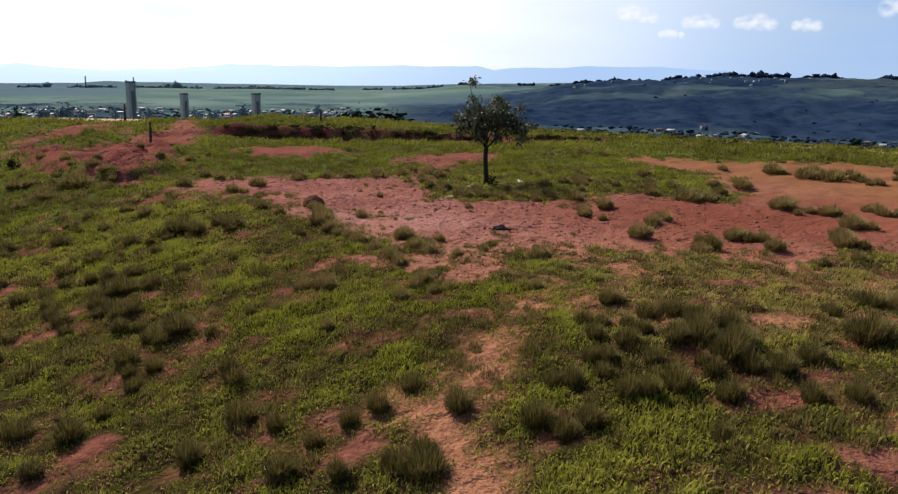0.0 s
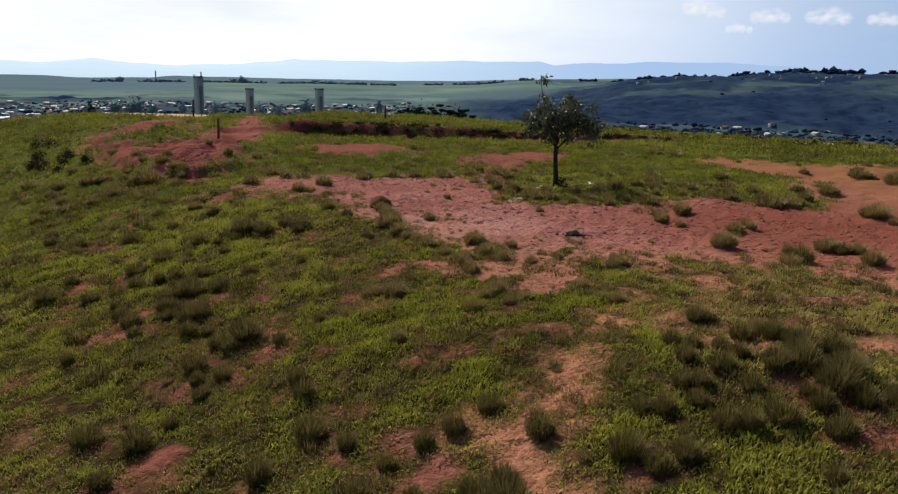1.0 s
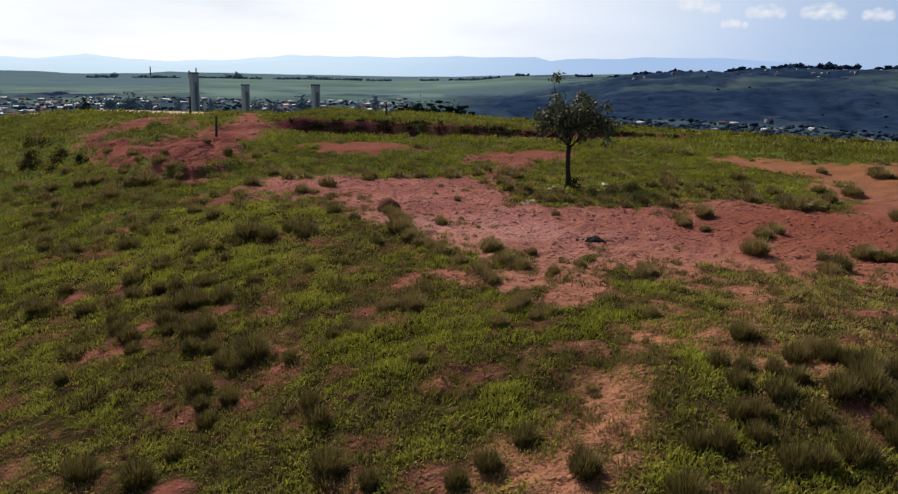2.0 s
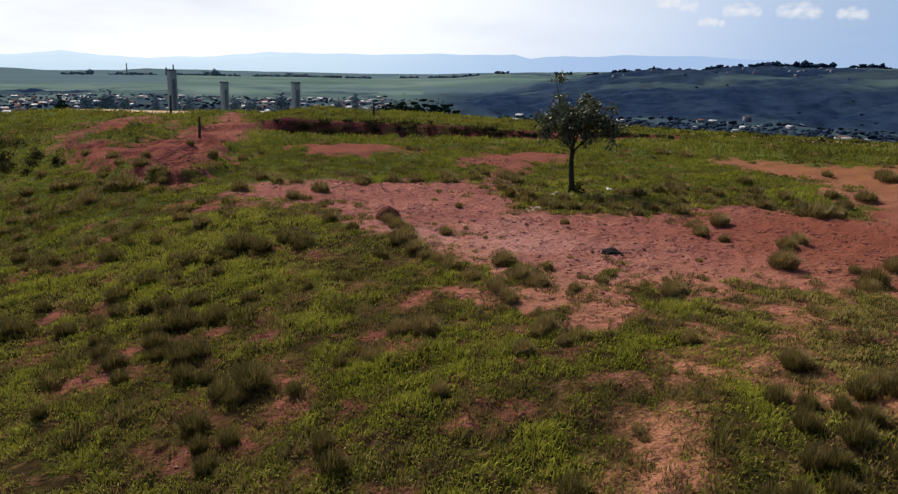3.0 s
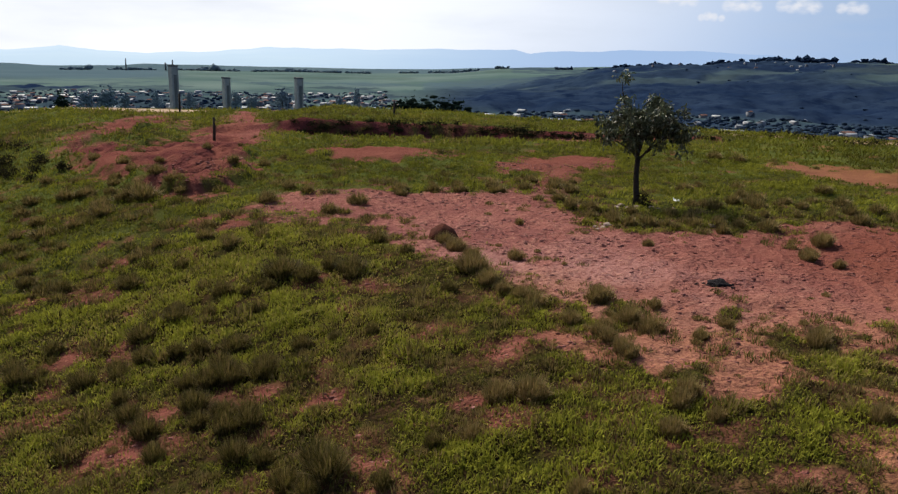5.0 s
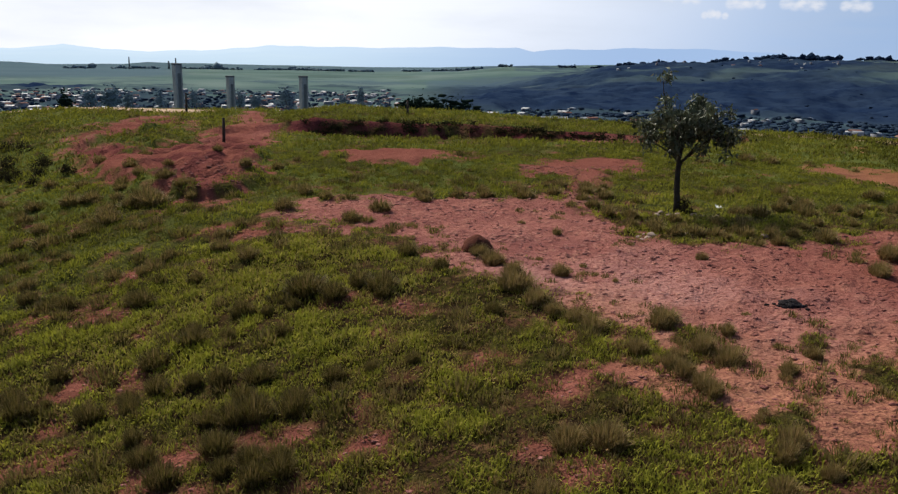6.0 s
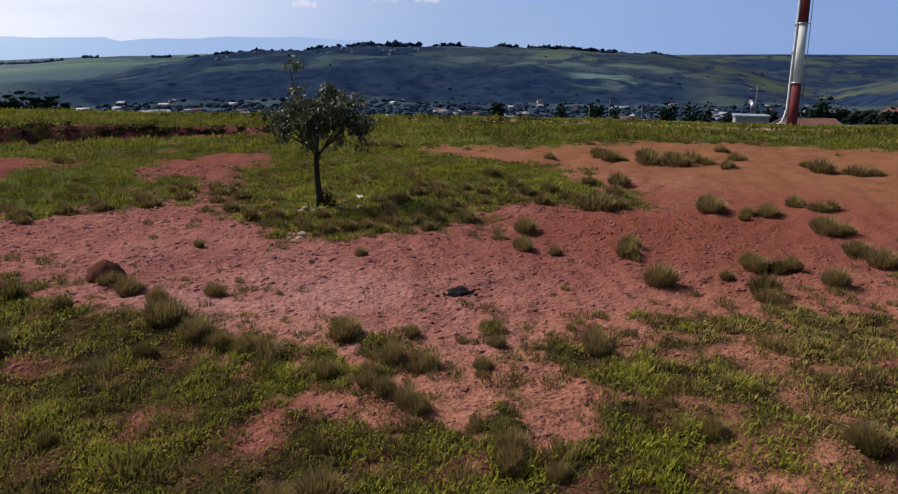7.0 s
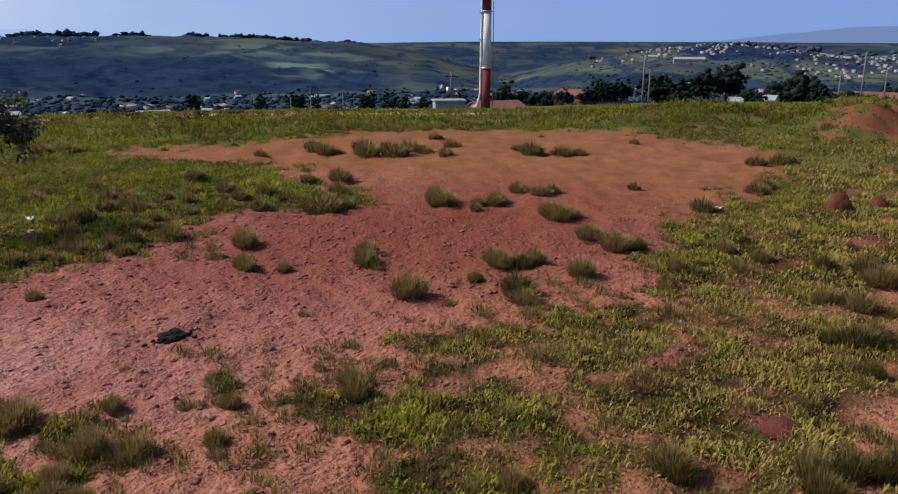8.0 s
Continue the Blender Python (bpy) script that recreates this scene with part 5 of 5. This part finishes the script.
def bank_shrubs():
    """Dark low growth hanging over the cut bank, and along the brow."""
    g = np.random.default_rng(402)
    vs, ts, tis, tds, base = [], [], [], [], 0
    spots = [(xx + g.normal(0, 0.3), 49.75 - 0.05 * xx - 0.6 * math.sin(xx * 0.45) + g.normal(0, 0.25), g.uniform(0.25, 0.8), g.uniform(0.08, 0.42) * (0.35 + 1.1 * float(vnoise(xx, 0, 2.2, 93)))) for xx in np.arange(-13.5, 11, 0.2) if vnoise(xx, 3, 0.9, 94) > 0.3]
    spots += [(*polar(az, edge(az) - g.uniform(0.3, 3)), g.uniform(0.4, 0.9), g.uniform(0.25, 0.5)) for az in np.arange(6, 30, 1.1)]
    for x, y, w, h in spots:
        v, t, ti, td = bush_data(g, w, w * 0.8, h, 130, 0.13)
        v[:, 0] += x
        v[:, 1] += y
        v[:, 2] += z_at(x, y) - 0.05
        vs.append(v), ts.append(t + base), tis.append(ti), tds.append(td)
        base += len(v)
    me = tri_mesh("low_shrubs", np.concatenate(vs), np.concatenate(ts), [M_SHRUB], {"tint": np.concatenate(tis), "dry_or_haze": np.concatenate(tds)})
    tagged(new("low_shrubs", me), "low dark scrub along the cut bank and the brow", "shrubs", kind="stuff")


bank_shrubs()


def shrub(x, y, wide, tall, seed):
    g = np.random.default_rng(seed)
    v, t, ti, td = bush_data(g, wide / 3.4, wide / 3.6, tall * 0.8, 520, 0.10)
    ob = new("shrub", tri_mesh("shrub", v, t, [M_SHRUB], {"tint": ti, "dry_or_haze": np.clip(td + 0.2, 0, 1)}))
    ob.location = (x, y, z_at(x, y) - 0.05)
    tagged(ob, "low dark brown-green shrub among the grass", "shrub", "shrubs by the red bank")


for k, (x, y, wide) in enumerate([(-23.2, 41.1, 1.8), (-27, 46.5, 2.0), (-23.7, 39.6, 1.5), (-25.2, 42, 1.7), (-22.3, 39, 1.4), (-20.6, 38.2, 1.2), (-26.4, 43.8, 1.8), (-24.6, 40.4, 1.5), (-21.6, 37.4, 1.1), (-28.6, 47.6, 1.8)]):
    shrub(x, y, wide, 0.42 * wide, 800 + k)


def far_woods():
    """Woods on the hills and trees through the valley: many overlapping round crowns."""
    g = np.random.default_rng(403)
    ball, faces = ball_shape(1)
    n = 44000
    az, r = g.uniform(-42, 86, n), 330 + 2000 * g.uniform(0, 1, n) ** 1.6
    # rows of trees on the crests, some close together
    rows = [(q, 2360, 9) for q in np.arange(-27, 30, 0.12) if vnoise(q, 0, 1.1, 91) > 0.40] + [(q, 1480, 8) for q in np.arange(8, 47, 0.13) if vnoise(q, 5, 1.3, 92) > 0.42]
    rows += [(q, 1490, 10.5) for q in list(np.arange(18.95, 21.0, 0.09)) + list(np.arange(21.5, 23.85, 0.08))] + [(25.05, 1490, 11)]
    rows += [(q, 2375, 17 - 9 * abs(q + 17.8)) for q in np.arange(-18.6, -17.0, 0.07)] + [(q, 2370, 13) for q in (-12.9, -12.6, -12.0, -11.7, -25.9, -25.6, -25.4)]
    rows += [(q, 1160, 7) for q in np.arange(57, 84, 0.1) if vnoise(q, 9, 0.8, 95) > 0.45]
    az = np.concatenate([az, [q[0] for q in rows]])
    r = np.concatenate([r, [q[1] for q in rows] + g.normal(0, 10, len(rows))])
    x, y = CENTRE[0] + r * np.sin(np.radians(az)), CENTRE[1] + r * np.cos(np.radians(az))
    row = np.arange(len(az)) >= n
    tall = np.concatenate([np.zeros(n), [q[2] for q in rows]])
    wood = forest_at(x, y)
    townish = (r < 1080) & (((az < -6) & (az > -36)) | ((az > 46) & (r < 700)) | ((az > 3) & (r < 640)))
    keep = row | ((wood > g.uniform(0.3, 1.0, len(az))) & (g.uniform(0, 1, len(az)) < np.where(r < 640, 0.65, 0.0))) | (townish & (g.uniform(0, 1, len(az)) < np.where(az > 0, 0.5, 0.4))) | ((az > 14) & (g.uniform(0, 1, len(az)) < 0.02)) | ((az > 56) & (r > 750) & (r < 1160) & (g.uniform(0, 1, len(az)) < 0.5))
    x, y, r, row, tall, az, townish = (q[keep] for q in (x, y, r, row, tall, az, townish))
    z = height(x, y)
    m = len(x)
    w = np.where(row, tall * g.uniform(0.9, 1.7, m), g.uniform(2.0, 5.5, m) * np.where(r > 640, 0.9, 0.95))
    h = np.where(row, tall * g.uniform(0.4, 1.15, m), w * g.uniform(0.35, 0.65, m))
    k = 1 + 0.27 * g.normal(0, 1, (m, len(ball)))
    v = ball[None] * k[:, :, None] * np.stack([w, w, h], 1)[:, None] * 0.5
    v[:, :, 0] += x[:, None]
    v[:, :, 1] += y[:, None]
    v[:, :, 2] += (z + h * np.where(row | townish, 0.36, 0.15))[:, None]
    t = (faces[None] + (np.arange(m) * len(ball))[:, None, None]).reshape(-1, 3)
    # each crown's upper side lighter, light from above put into its tint
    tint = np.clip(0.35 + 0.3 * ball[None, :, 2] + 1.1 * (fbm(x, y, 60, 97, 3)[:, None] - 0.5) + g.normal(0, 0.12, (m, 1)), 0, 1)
    # haze put into the crowns' colour, most on the far left
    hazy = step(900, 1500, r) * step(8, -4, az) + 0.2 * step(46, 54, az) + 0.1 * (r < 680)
    me = tri_mesh("far_woods", v.reshape(-1, 3), t, [M_FARWOOD], {"tint": tint.ravel(), "dry_or_haze": np.repeat(np.clip(hazy * 0.95, 0, 1), len(ball))}, smooth=True)
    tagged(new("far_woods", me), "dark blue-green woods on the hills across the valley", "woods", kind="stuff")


far_woods()


# ---- houses ----
def gable(w, d, h, rise, over=0.3):
    """Walls with gable ends, and a roof with thickness, as two bmeshes."""
    walls = bmesh.new()
    a = [walls.verts.new(p) for p in ((-w / 2, -d / 2, -1.5), (w / 2, -d / 2, -1.5), (w / 2, d / 2, -1.5), (-w / 2, d / 2, -1.5))]
    b = [walls.verts.new(p) for p in ((-w / 2, -d / 2, h), (w / 2, -d / 2, h), (w / 2, d / 2, h), (-w / 2, d / 2, h))]
    e = [walls.verts.new(p) for p in ((-w / 2, 0, h + rise), (w / 2, 0, h + rise))]
    for f in ((a[0], a[1], b[1], b[0]), (a[2], a[3], b[3], b[2]), (a[1], a[2], b[2], e[1], b[1]), (a[3], a[0], b[0], e[0], b[3])):
        walls.faces.new(f)
    roof = bmesh.new()
    W, D = w / 2 + over, d / 2 + over
    low = h - rise * over / (d / 2)
    top = [[roof.verts.new((x, y, z + t)) for x in (-W, W) for y, z in ((-D, low), (0, h + rise), (D, low))] for t in (0.02, 0.22)]
    lo, hi = top
    for q in ((0, 3, 4, 1), (1, 4, 5, 2)):
        roof.faces.new([hi[i] for i in q])
        roof.faces.new([lo[i] for i in q[::-1]])
    for i, j in ((0, 1), (1, 2), (2, 5), (5, 4), (4, 3), (3, 0)):
        roof.faces.new((lo[j], lo[i], hi[i], hi[j]))
    return walls, roof


def house(az, r, w, d, h, turn, roof_mat, label, lift=0.0):
    wall_mat = M_BRICK if "orange" in label else M_WALL
    x, y = polar(az, r)
    ob = empty("house", x, y, z_at(x, y) + lift, turn)
    tagged(ob, label, "house", "houses below the hilltop")
    walls, roof = gable(w, d, h, d * 0.16)
    part("wall", walls, wall_mat, ob)
    part("roof", roof, roof_mat, ob)
    for k in range(max(2, int(w // 3))):
        wx = -w / 2 + w * (k + 0.5) / max(2, int(w // 3))
        win = part("window", box(1.2, 0.08, 1.1, wx, -d / 2 - 0.02, 1.0), M_GLASS, ob)
        part("sill", box(1.4, 0.16, 0.08, wx, -d / 2 - 0.08, 0.9), M_CONCRETE, win)


for az, r, w, d, h, turn, mat, label in (
        (39.2, 300, 12, 8, 3, 8, M_SHEET, "low white house with a pale sheet roof"), (44.8, 250, 11, 8, 3, 20, M_TILE, "low house with a red clay roof"),
        (40.6, 330, 9, 7, 3, -15, M_TILE, "small house with a clay roof"), (26.5, 380, 14, 8, 3.2, 10, M_SHEET, "long white shed with a pale roof"),
        (29.6, 395, 11, 8, 3, -20, M_SHEET, "white house with a pale roof"), (15.4, 400, 12, 8, 3, 15, M_TILE, "house with a weathered clay roof"),
        (18.0, 410, 10, 8, 3, -5, M_SHEET, "white house with a pale roof"), (49.2, 150, 9, 7, 2.8, 25, M_TILE, "low house with a red clay roof"),
        (54.9, 165, 6, 6, 3.4, -30, M_TILE, "two-storey house with an orange clay roof"), (66.1, 185, 4, 5, 2.8, 12, M_SHEET, "small white house"),
        (67.7, 180, 4, 5, 3.2, -12, M_SHEET, "small white house with a flat light roof"), (71.9, 170, 6, 6, 3.4, 30, M_TILE, "white house with a clay roof"),
        (74.0, 165, 9, 7, 3.2, -10, M_TILE, "long house with an orange clay roof"), (62.3, 190, 4, 5, 2.6, 40, M_SHEET, "small white house"), (61.2, 190, 5, 5, 2.4, 10, M_SHEET, "low white house"),
        (46.2, 160, 7, 6, 2.6, 15, M_TILE, "low house with a red clay roof"),
        (-24.9, 420, 30, 12, 5, 10, M_SHEET, "long white warehouse with a sheet roof"), (-20.5, 400, 26, 10, 4, -6, M_SHEET, "long pale warehouse"),
        (63.5, 900, 32, 12, 3.6, 4, M_SHEET, "long white factory hall with a pale roof"), (61.2, 960, 12, 8, 3.4, -8, M_SHEET, "white hall with a pale roof"),
        (5.5, 430, 14, 9, 4, 12, M_SHEET, "white shed with a pale roof"), (1.5, 440, 12, 9, 3.6, -8, M_SHEET, "white house with a pale roof")):
    x, y = polar(az, r)
    house(az, r, w, d, h, -az + turn, mat, label + " among trees")


def town():
    """Hundreds of small houses across the valley, too far off to pick apart."""
    g = np.random.default_rng(404)
    vs, qs, mi, base = [], [], [], 0
    spots = [(g.uniform(-36, -5), 470 + 560 * g.uniform() ** 1.6) for _ in range(420)] + [(g.uniform(1, 47), g.uniform(400, 660)) for _ in range(70)]
    spots += [(g.normal(64.0, 3.0), g.uniform(960, 1150)) for _ in range(95)] + [(g.normal(74.0, 2.2), g.uniform(800, 1120)) for _ in range(110)]
    spots += [(g.uniform(46, 80), g.uniform(380, 700)) for _ in range(60)] + [(g.uniform(8, 20), g.uniform(1150, 1400)) for _ in range(12)] + [(g.uniform(19, 25), g.uniform(1180, 1420)) for _ in range(14)]
    for az, r in spots:
        x, y = polar(az, r)
        z = z_at(x, y)
        w, d, h = g.uniform(4.0, 8) * (0.62 if az > 46 or r > 1100 else 1), g.uniform(3.6, 5.4) * (0.65 if az > 46 or r > 1100 else 1), g.uniform(1.4, 2.4)
        rise = d * 0.17
        c, s = math.cos(g.uniform(0, 3.14)), 0
        s = math.sqrt(1 - c * c)
        p = [(-w / 2, -d / 2, -2), (w / 2, -d / 2, -2), (w / 2, d / 2, -2), (-w / 2, d / 2, -2), (-w / 2, -d / 2, h), (w / 2, -d / 2, h), (w / 2, d / 2, h), (-w / 2, d / 2, h),
             (-w / 2, 0, h + rise), (w / 2, 0, h + rise)]
        vs += [(x + q[0] * c - q[1] * s, y + q[0] * s + q[1] * c, z + q[2]) for q in p]
        roof = 1 if g.uniform() < 0.45 else 2
        for q, m in (((0, 1, 5, 4), 0), ((2, 3, 7, 6), 0), ((1, 2, 6, 5), 0), ((3, 0, 4, 7), 0), ((4, 5, 9, 8), roof), ((8, 9, 6, 7), roof)):
            qs.append([base + i for i in q])
            mi.append(m)
        base += 10
    me = tri_mesh("town", vs, qs, [M_TOWN, M_TILE, M_SHEET], index=mi)
    tagged(new("town", me), "spread of small white and clay-roofed houses in the valley", "town", kind="stuff")


town()


# ---- towers, mast, poles ----
def concrete_tower(az, r, top, wide):
    x, y = polar(az, r)
    z = z_at(x, y)
    tall = 4.4 + r * math.tan(radians(top)) - z
    ob = empty("concrete_tower", x, y, z, -az + 24)
    tagged(ob, "tall square concrete tower with a dark recessed strip", "tower", "concrete towers beyond the brow")
    part("shaft", box(wide, wide, tall + 1, 0, 0, -1, 0.06), M_CONCRETE, ob)
    # recess drawn as a darker strip on the face
    part("recess", box(wide * 0.42, 0.12, tall * 0.9, 0.1, -wide / 2 - 0.03, 0.2), M_DARKCON, ob, "dark strip of the recess")
    for k in (-1, 1):
        part("rib", box(wide * 0.14, 0.25, tall, k * wide * 0.42, -wide / 2 - 0.1, 0, 0.03), M_CONCRETE, ob)
    part("cap", box(wide * 1.12, wide * 1.12, 0.5, 0, 0, tall, 0.06), M_DARKCON, ob, "dark flat cap slab")


concrete_tower(-20.9, 250, -1.2, 2.1)
concrete_tower(-17.45, 265, -1.95, 1.95)
concrete_tower(-12.6, 240, -1.9, 1.95)


def build_mast(az, r):
    x, y = polar(az, r)
    z = z_at(x, y)
    ob = empty("telecom_mast", x, y, z, -az)
    tagged(ob, "tall tapered steel mast painted in red and white bands", "mast")
    part("foundation", box(2.4, 2.4, 0.6, 0, 0, -0.3, 0.05), M_CONCRETE, ob)
    levels = [0, 5.3, 10.9, 16.4, 21.5, 26.5, 31.5, 36]
    rad = lambda h: 0.5 - 0.24 * h / 36
    for k, (a, b) in enumerate(zip(levels, levels[1:])):
        part("section", tube([(0, 0, a + 0.3), (0, 0, b + 0.3)], [rad(a), rad(b)], 18), M_RED if k % 2 == 0 else M_WHITE, ob, "red painted section" if k % 2 == 0 else "white painted section")
        part("flange", tube([(0, 0, b + 0.24), (0, 0, b + 0.36)], [rad(b) + 0.12, rad(b) + 0.12], 18), M_STEEL, ob)
    # bundle of feeder cables down the side, bending off to the shelter
    run = [(-rad(h) - 0.11, -0.1, h) for h in (36, 28, 20, 12, 6, 3)] + [(-0.85, -0.15, 2.0), (-1.1, -0.2, 1.62), (-1.7, -0.25, 1.5), (-3.2, -0.3, 1.75), (-4.2, -0.3, 1.9)]
    part("cable_tray", tube(run, [0.12] * len(run), 8), M_WHITE, ob, "pale cable duct bending to the shelter")
    for h in (8.4, 11, 13.6, 16):
        part("bracket", box(0.5, 0.4, 0.12, -rad(h) - 0.1, 0, h), M_STEEL, ob)
    lad = bmesh.new()
    for k in (-0.18, 0.18):
        tube([(rad(0) + 0.22, k, 0.4), (rad(36) + 0.22, k, 35)], [0.03, 0.03], 5, lad)
    for h in np.arange(0.8, 35, 0.45):
        xx = rad(0) + 0.22 - 0.24 * h / 36
        tube([(xx, -0.18, h), (xx, 0.18, h)], [0.018, 0.018], 4, lad)
    part("ladder", lad, M_STEEL, ob)


MAST_AZ, MAST_R = 47.35, 84.0
build_mast(MAST_AZ, MAST_R)


def build_shelter(az, r):
    x, y = polar(az, r)
    ob = empty("equipment_shelter", x, y, z_at(x, y), -az + 6)
    tagged(ob, "low white equipment cabin beside the mast", "cabin")
    part("body", box(3.1, 2.2, 2.55, 0, 0, -0.15, 0.03), M_WALL, ob)
    part("roof", box(3.4, 2.5, 0.16, 0, 0, 2.4, 0.03), M_SHEET, ob, "white slab roof")
    part("door", box(0.8, 0.06, 2.0, 0.8, -1.13, 0.05), M_STEEL, ob)


build_shelter(44.7, 83)


def utility_pole(az, r, top, arm=True):
    x, y = polar(az, r)
    z = z_at(x, y)
    tall = 4.4 + r * math.tan(radians(top)) - z
    ob = empty("utility_pole", x, y, z, -az + 15)
    tagged(ob, "slim grey concrete power pole" + (" with crossarm and transformer" if arm else ""), "power pole", "power poles below the hilltop")
    part("pole", tube([(0, 0, -0.5), (0, 0, tall)], [0.16, 0.11], 10), M_DARKCON, ob)
    if arm:
        part("crossarm", box(1.8, 0.12, 0.14, 0, 0, tall - 0.7, 0.01), M_WOOD, ob)
        part("transformer", tube([(-0.4, -0.1, tall - 3.0), (-0.4, -0.1, tall - 2.0)], [0.3, 0.3], 12), M_STEEL, ob)
        for k in (-0.8, 0, 0.8):
            part("insulator", tube([(k, 0, tall - 0.56), (k, 0, tall - 0.32)], [0.05, 0.03], 6), M_CONCRETE, ob)


for az, r, top, arm in ((45.4, 105, -2.25, True), (59.05, 120, -1.35, False), (59.5, 122, -2.0, False), (72.9, 130, -0.75, False), (71.7, 140, -1.9, False), (74.4, 150, -1.7, False),
                        (36.6, 225, -3.3, False), (35.0, 180, -4.0, False), (38.8, 215, -3.7, False), (24.8, 330, -4.1, False), (33.0, 320, -3.9, False)):
    utility_pole(az, r, top, arm)


def chimney(az, top, wide):
    x, y = polar(az, 2330)
    z = z_at(x, y)
    tall = 4.4 + 2330 * math.tan(radians(top)) - z
    ob = part("chimney", tube([(0, 0, -2), (0, 0, tall)], [wide, wide * 0.7], 10), M_DARKCON)
    ob.location = (x, y, z)
    tagged(ob, "slim grey factory chimney on the far ridge", "chimney", "chimneys on the far ridge")


chimney(-23.2, -0.72, 2.0)
chimney(-20.75, -0.95, 3.0)
chimney(-20.3, -0.75, 2.2)


def fence_post(x, y, tall, lean):
    ob = empty("wooden_post", x, y, z_at(x, y), 0)
    ob.matrix_world = pose(x, y, z_at(x, y), lean, 2, 20)
    tagged(ob, "dark weathered wooden fence post standing in red soil", "post", "old fence posts")
    part("shaft", tube([(0, 0, -0.3), (0.01, 0, tall * 0.5), (0, 0.01, tall)], [0.075, 0.07, 0.062], 8, wob=0.12), M_WOOD, ob)
    part("foot_soil", lump(0.22, 0.2, 0.1, x), M_MOUND, ob, "collar of red soil")


fence_post(-15.7, 43.4, 1.35, 2)
fence_post(-22.8, 58.5, 1.35, -1)
fence_post(-8.0, 55.5, 1.0, -4)


# ---- mounds, ash, stones, litter ----
def earth_mound(x, y, wide, tall, seed):
    """A rounded cone of packed earth with a rough skin and a spread foot."""
    bm = bmesh.new()
    bmesh.ops.create_icosphere(bm, subdivisions=4, radius=1)
    for v in bm.verts:
        q = v.co.copy()
        up = max(q.z, 0.0)
        k = (1 - 0.42 * up ** 1.5) * (1 + 0.14 * noise.noise(q * 2.2 + Vector((seed * 3.1, seed, 0))) + 0.07 * noise.noise(q * 6 + Vector((seed, 4, 0))))
        v.co = Vector((q.x * k * wide / 2, q.y * k * wide / 2.2, up ** 0.85 * tall * (1 + 0.08 * noise.noise(q * 5)) - 0.05))
    for f in bm.faces:
        f.smooth = True
    ob = part("termite_mound", bm, M_MOUND)
    ob.location = (x, y, z_at(x, y))
    tagged(ob, "rounded red earth termite mound in the grass", "termite mound", "termite mounds")


earth_mound(16.4, 15.6, 0.72, 0.5, 1)
earth_mound(17.4, 15.0, 0.52, 0.3, 2)
earth_mound(-3.85, 24.2, 0.75, 0.36, 4)
earth_mound(4.65, 12.5, 0.48, 0.14, 3)


def ash_heap(x, y):
    ob = empty("ash_heap", x, y, z_at(x, y))
    tagged(ob, "small black heap of burnt rubbish on the bare soil", "ash heap")
    part("ash", lump(0.21, 0.16, 0.10, 5, 3, 0.7, -0.3), M_ASH, ob)
    g = random.Random(3)
    for _ in range(44):
        s = g.uniform(0.018, 0.055)
        c = part("clod", lump(s, s * g.uniform(0.6, 1), s * g.uniform(0.5, 1), g.random() * 9, 1, 0.5, -0.2), M_ASH, ob)
        dx, dy = g.gauss(0, 0.12), g.gauss(0, 0.085)
        c.location = (dx, dy, max(0.008, 0.10 - 0.4 * abs(dx) - 0.5 * abs(dy)))


ash_heap(1.75, 20.05)


def stones():
    g = random.Random(5)
    spots = [(1.6 + g.uniform(-0.35, 0.35), 28.6 + g.uniform(-0.25, 0.2), g.uniform(0.04, 0.11)) for _ in range(9)] + [(2.6 + g.uniform(-0.4, 0.4), 28.5 + g.uniform(-0.2, 0.2), g.uniform(0.06, 0.14)) for _ in range(6)]
    spots += [(1.6 + g.uniform(-1.4, 1.8), 25.7 + g.uniform(-0.25, 0.3), g.uniform(0.05, 0.16)) for _ in range(12)]
    for x, y, s in spots:
        ob = part("stone", lump(s, s * g.uniform(0.6, 1), s * g.uniform(0.35, 0.6), g.random() * 9, 2, 0.35, -0.3), M_STONE)
        ob.location = (x, y, z_at(x, y))
        ob.rotation_euler = (0, 0, g.uniform(0, 6))
        tagged(ob, "pale rough stone lying on the soil near the tree", "stone", "stones near the tree")


stones()


def litter(x, y, size, turn):
    bm = bmesh.new()
    bmesh.ops.create_grid(bm, x_segments=5, y_segments=5, size=size / 2)
    for v in bm.verts:
        v.co.z = 0.05 + 0.35 * size * (noise.noise(v.co * 9 / size * 0.4 + Vector((x, y, 0))) + 0.3)
    bmesh.ops.solidify(bm, geom=bm.faces[:], thickness=0.008)
    ob = part("litter", bm, M_PAPER)
    ob.matrix_world = pose(x, y, z_at(x, y), 12, 8, turn)
    tagged(ob, "crumpled scrap of white plastic in the grass", "litter", "scraps of litter")


litter(-2.2, 8.7, 0.075, 20)
litter(14.4, 17.75, 0.24, 60)
litter(3.3, 29.5, 0.2, 10)
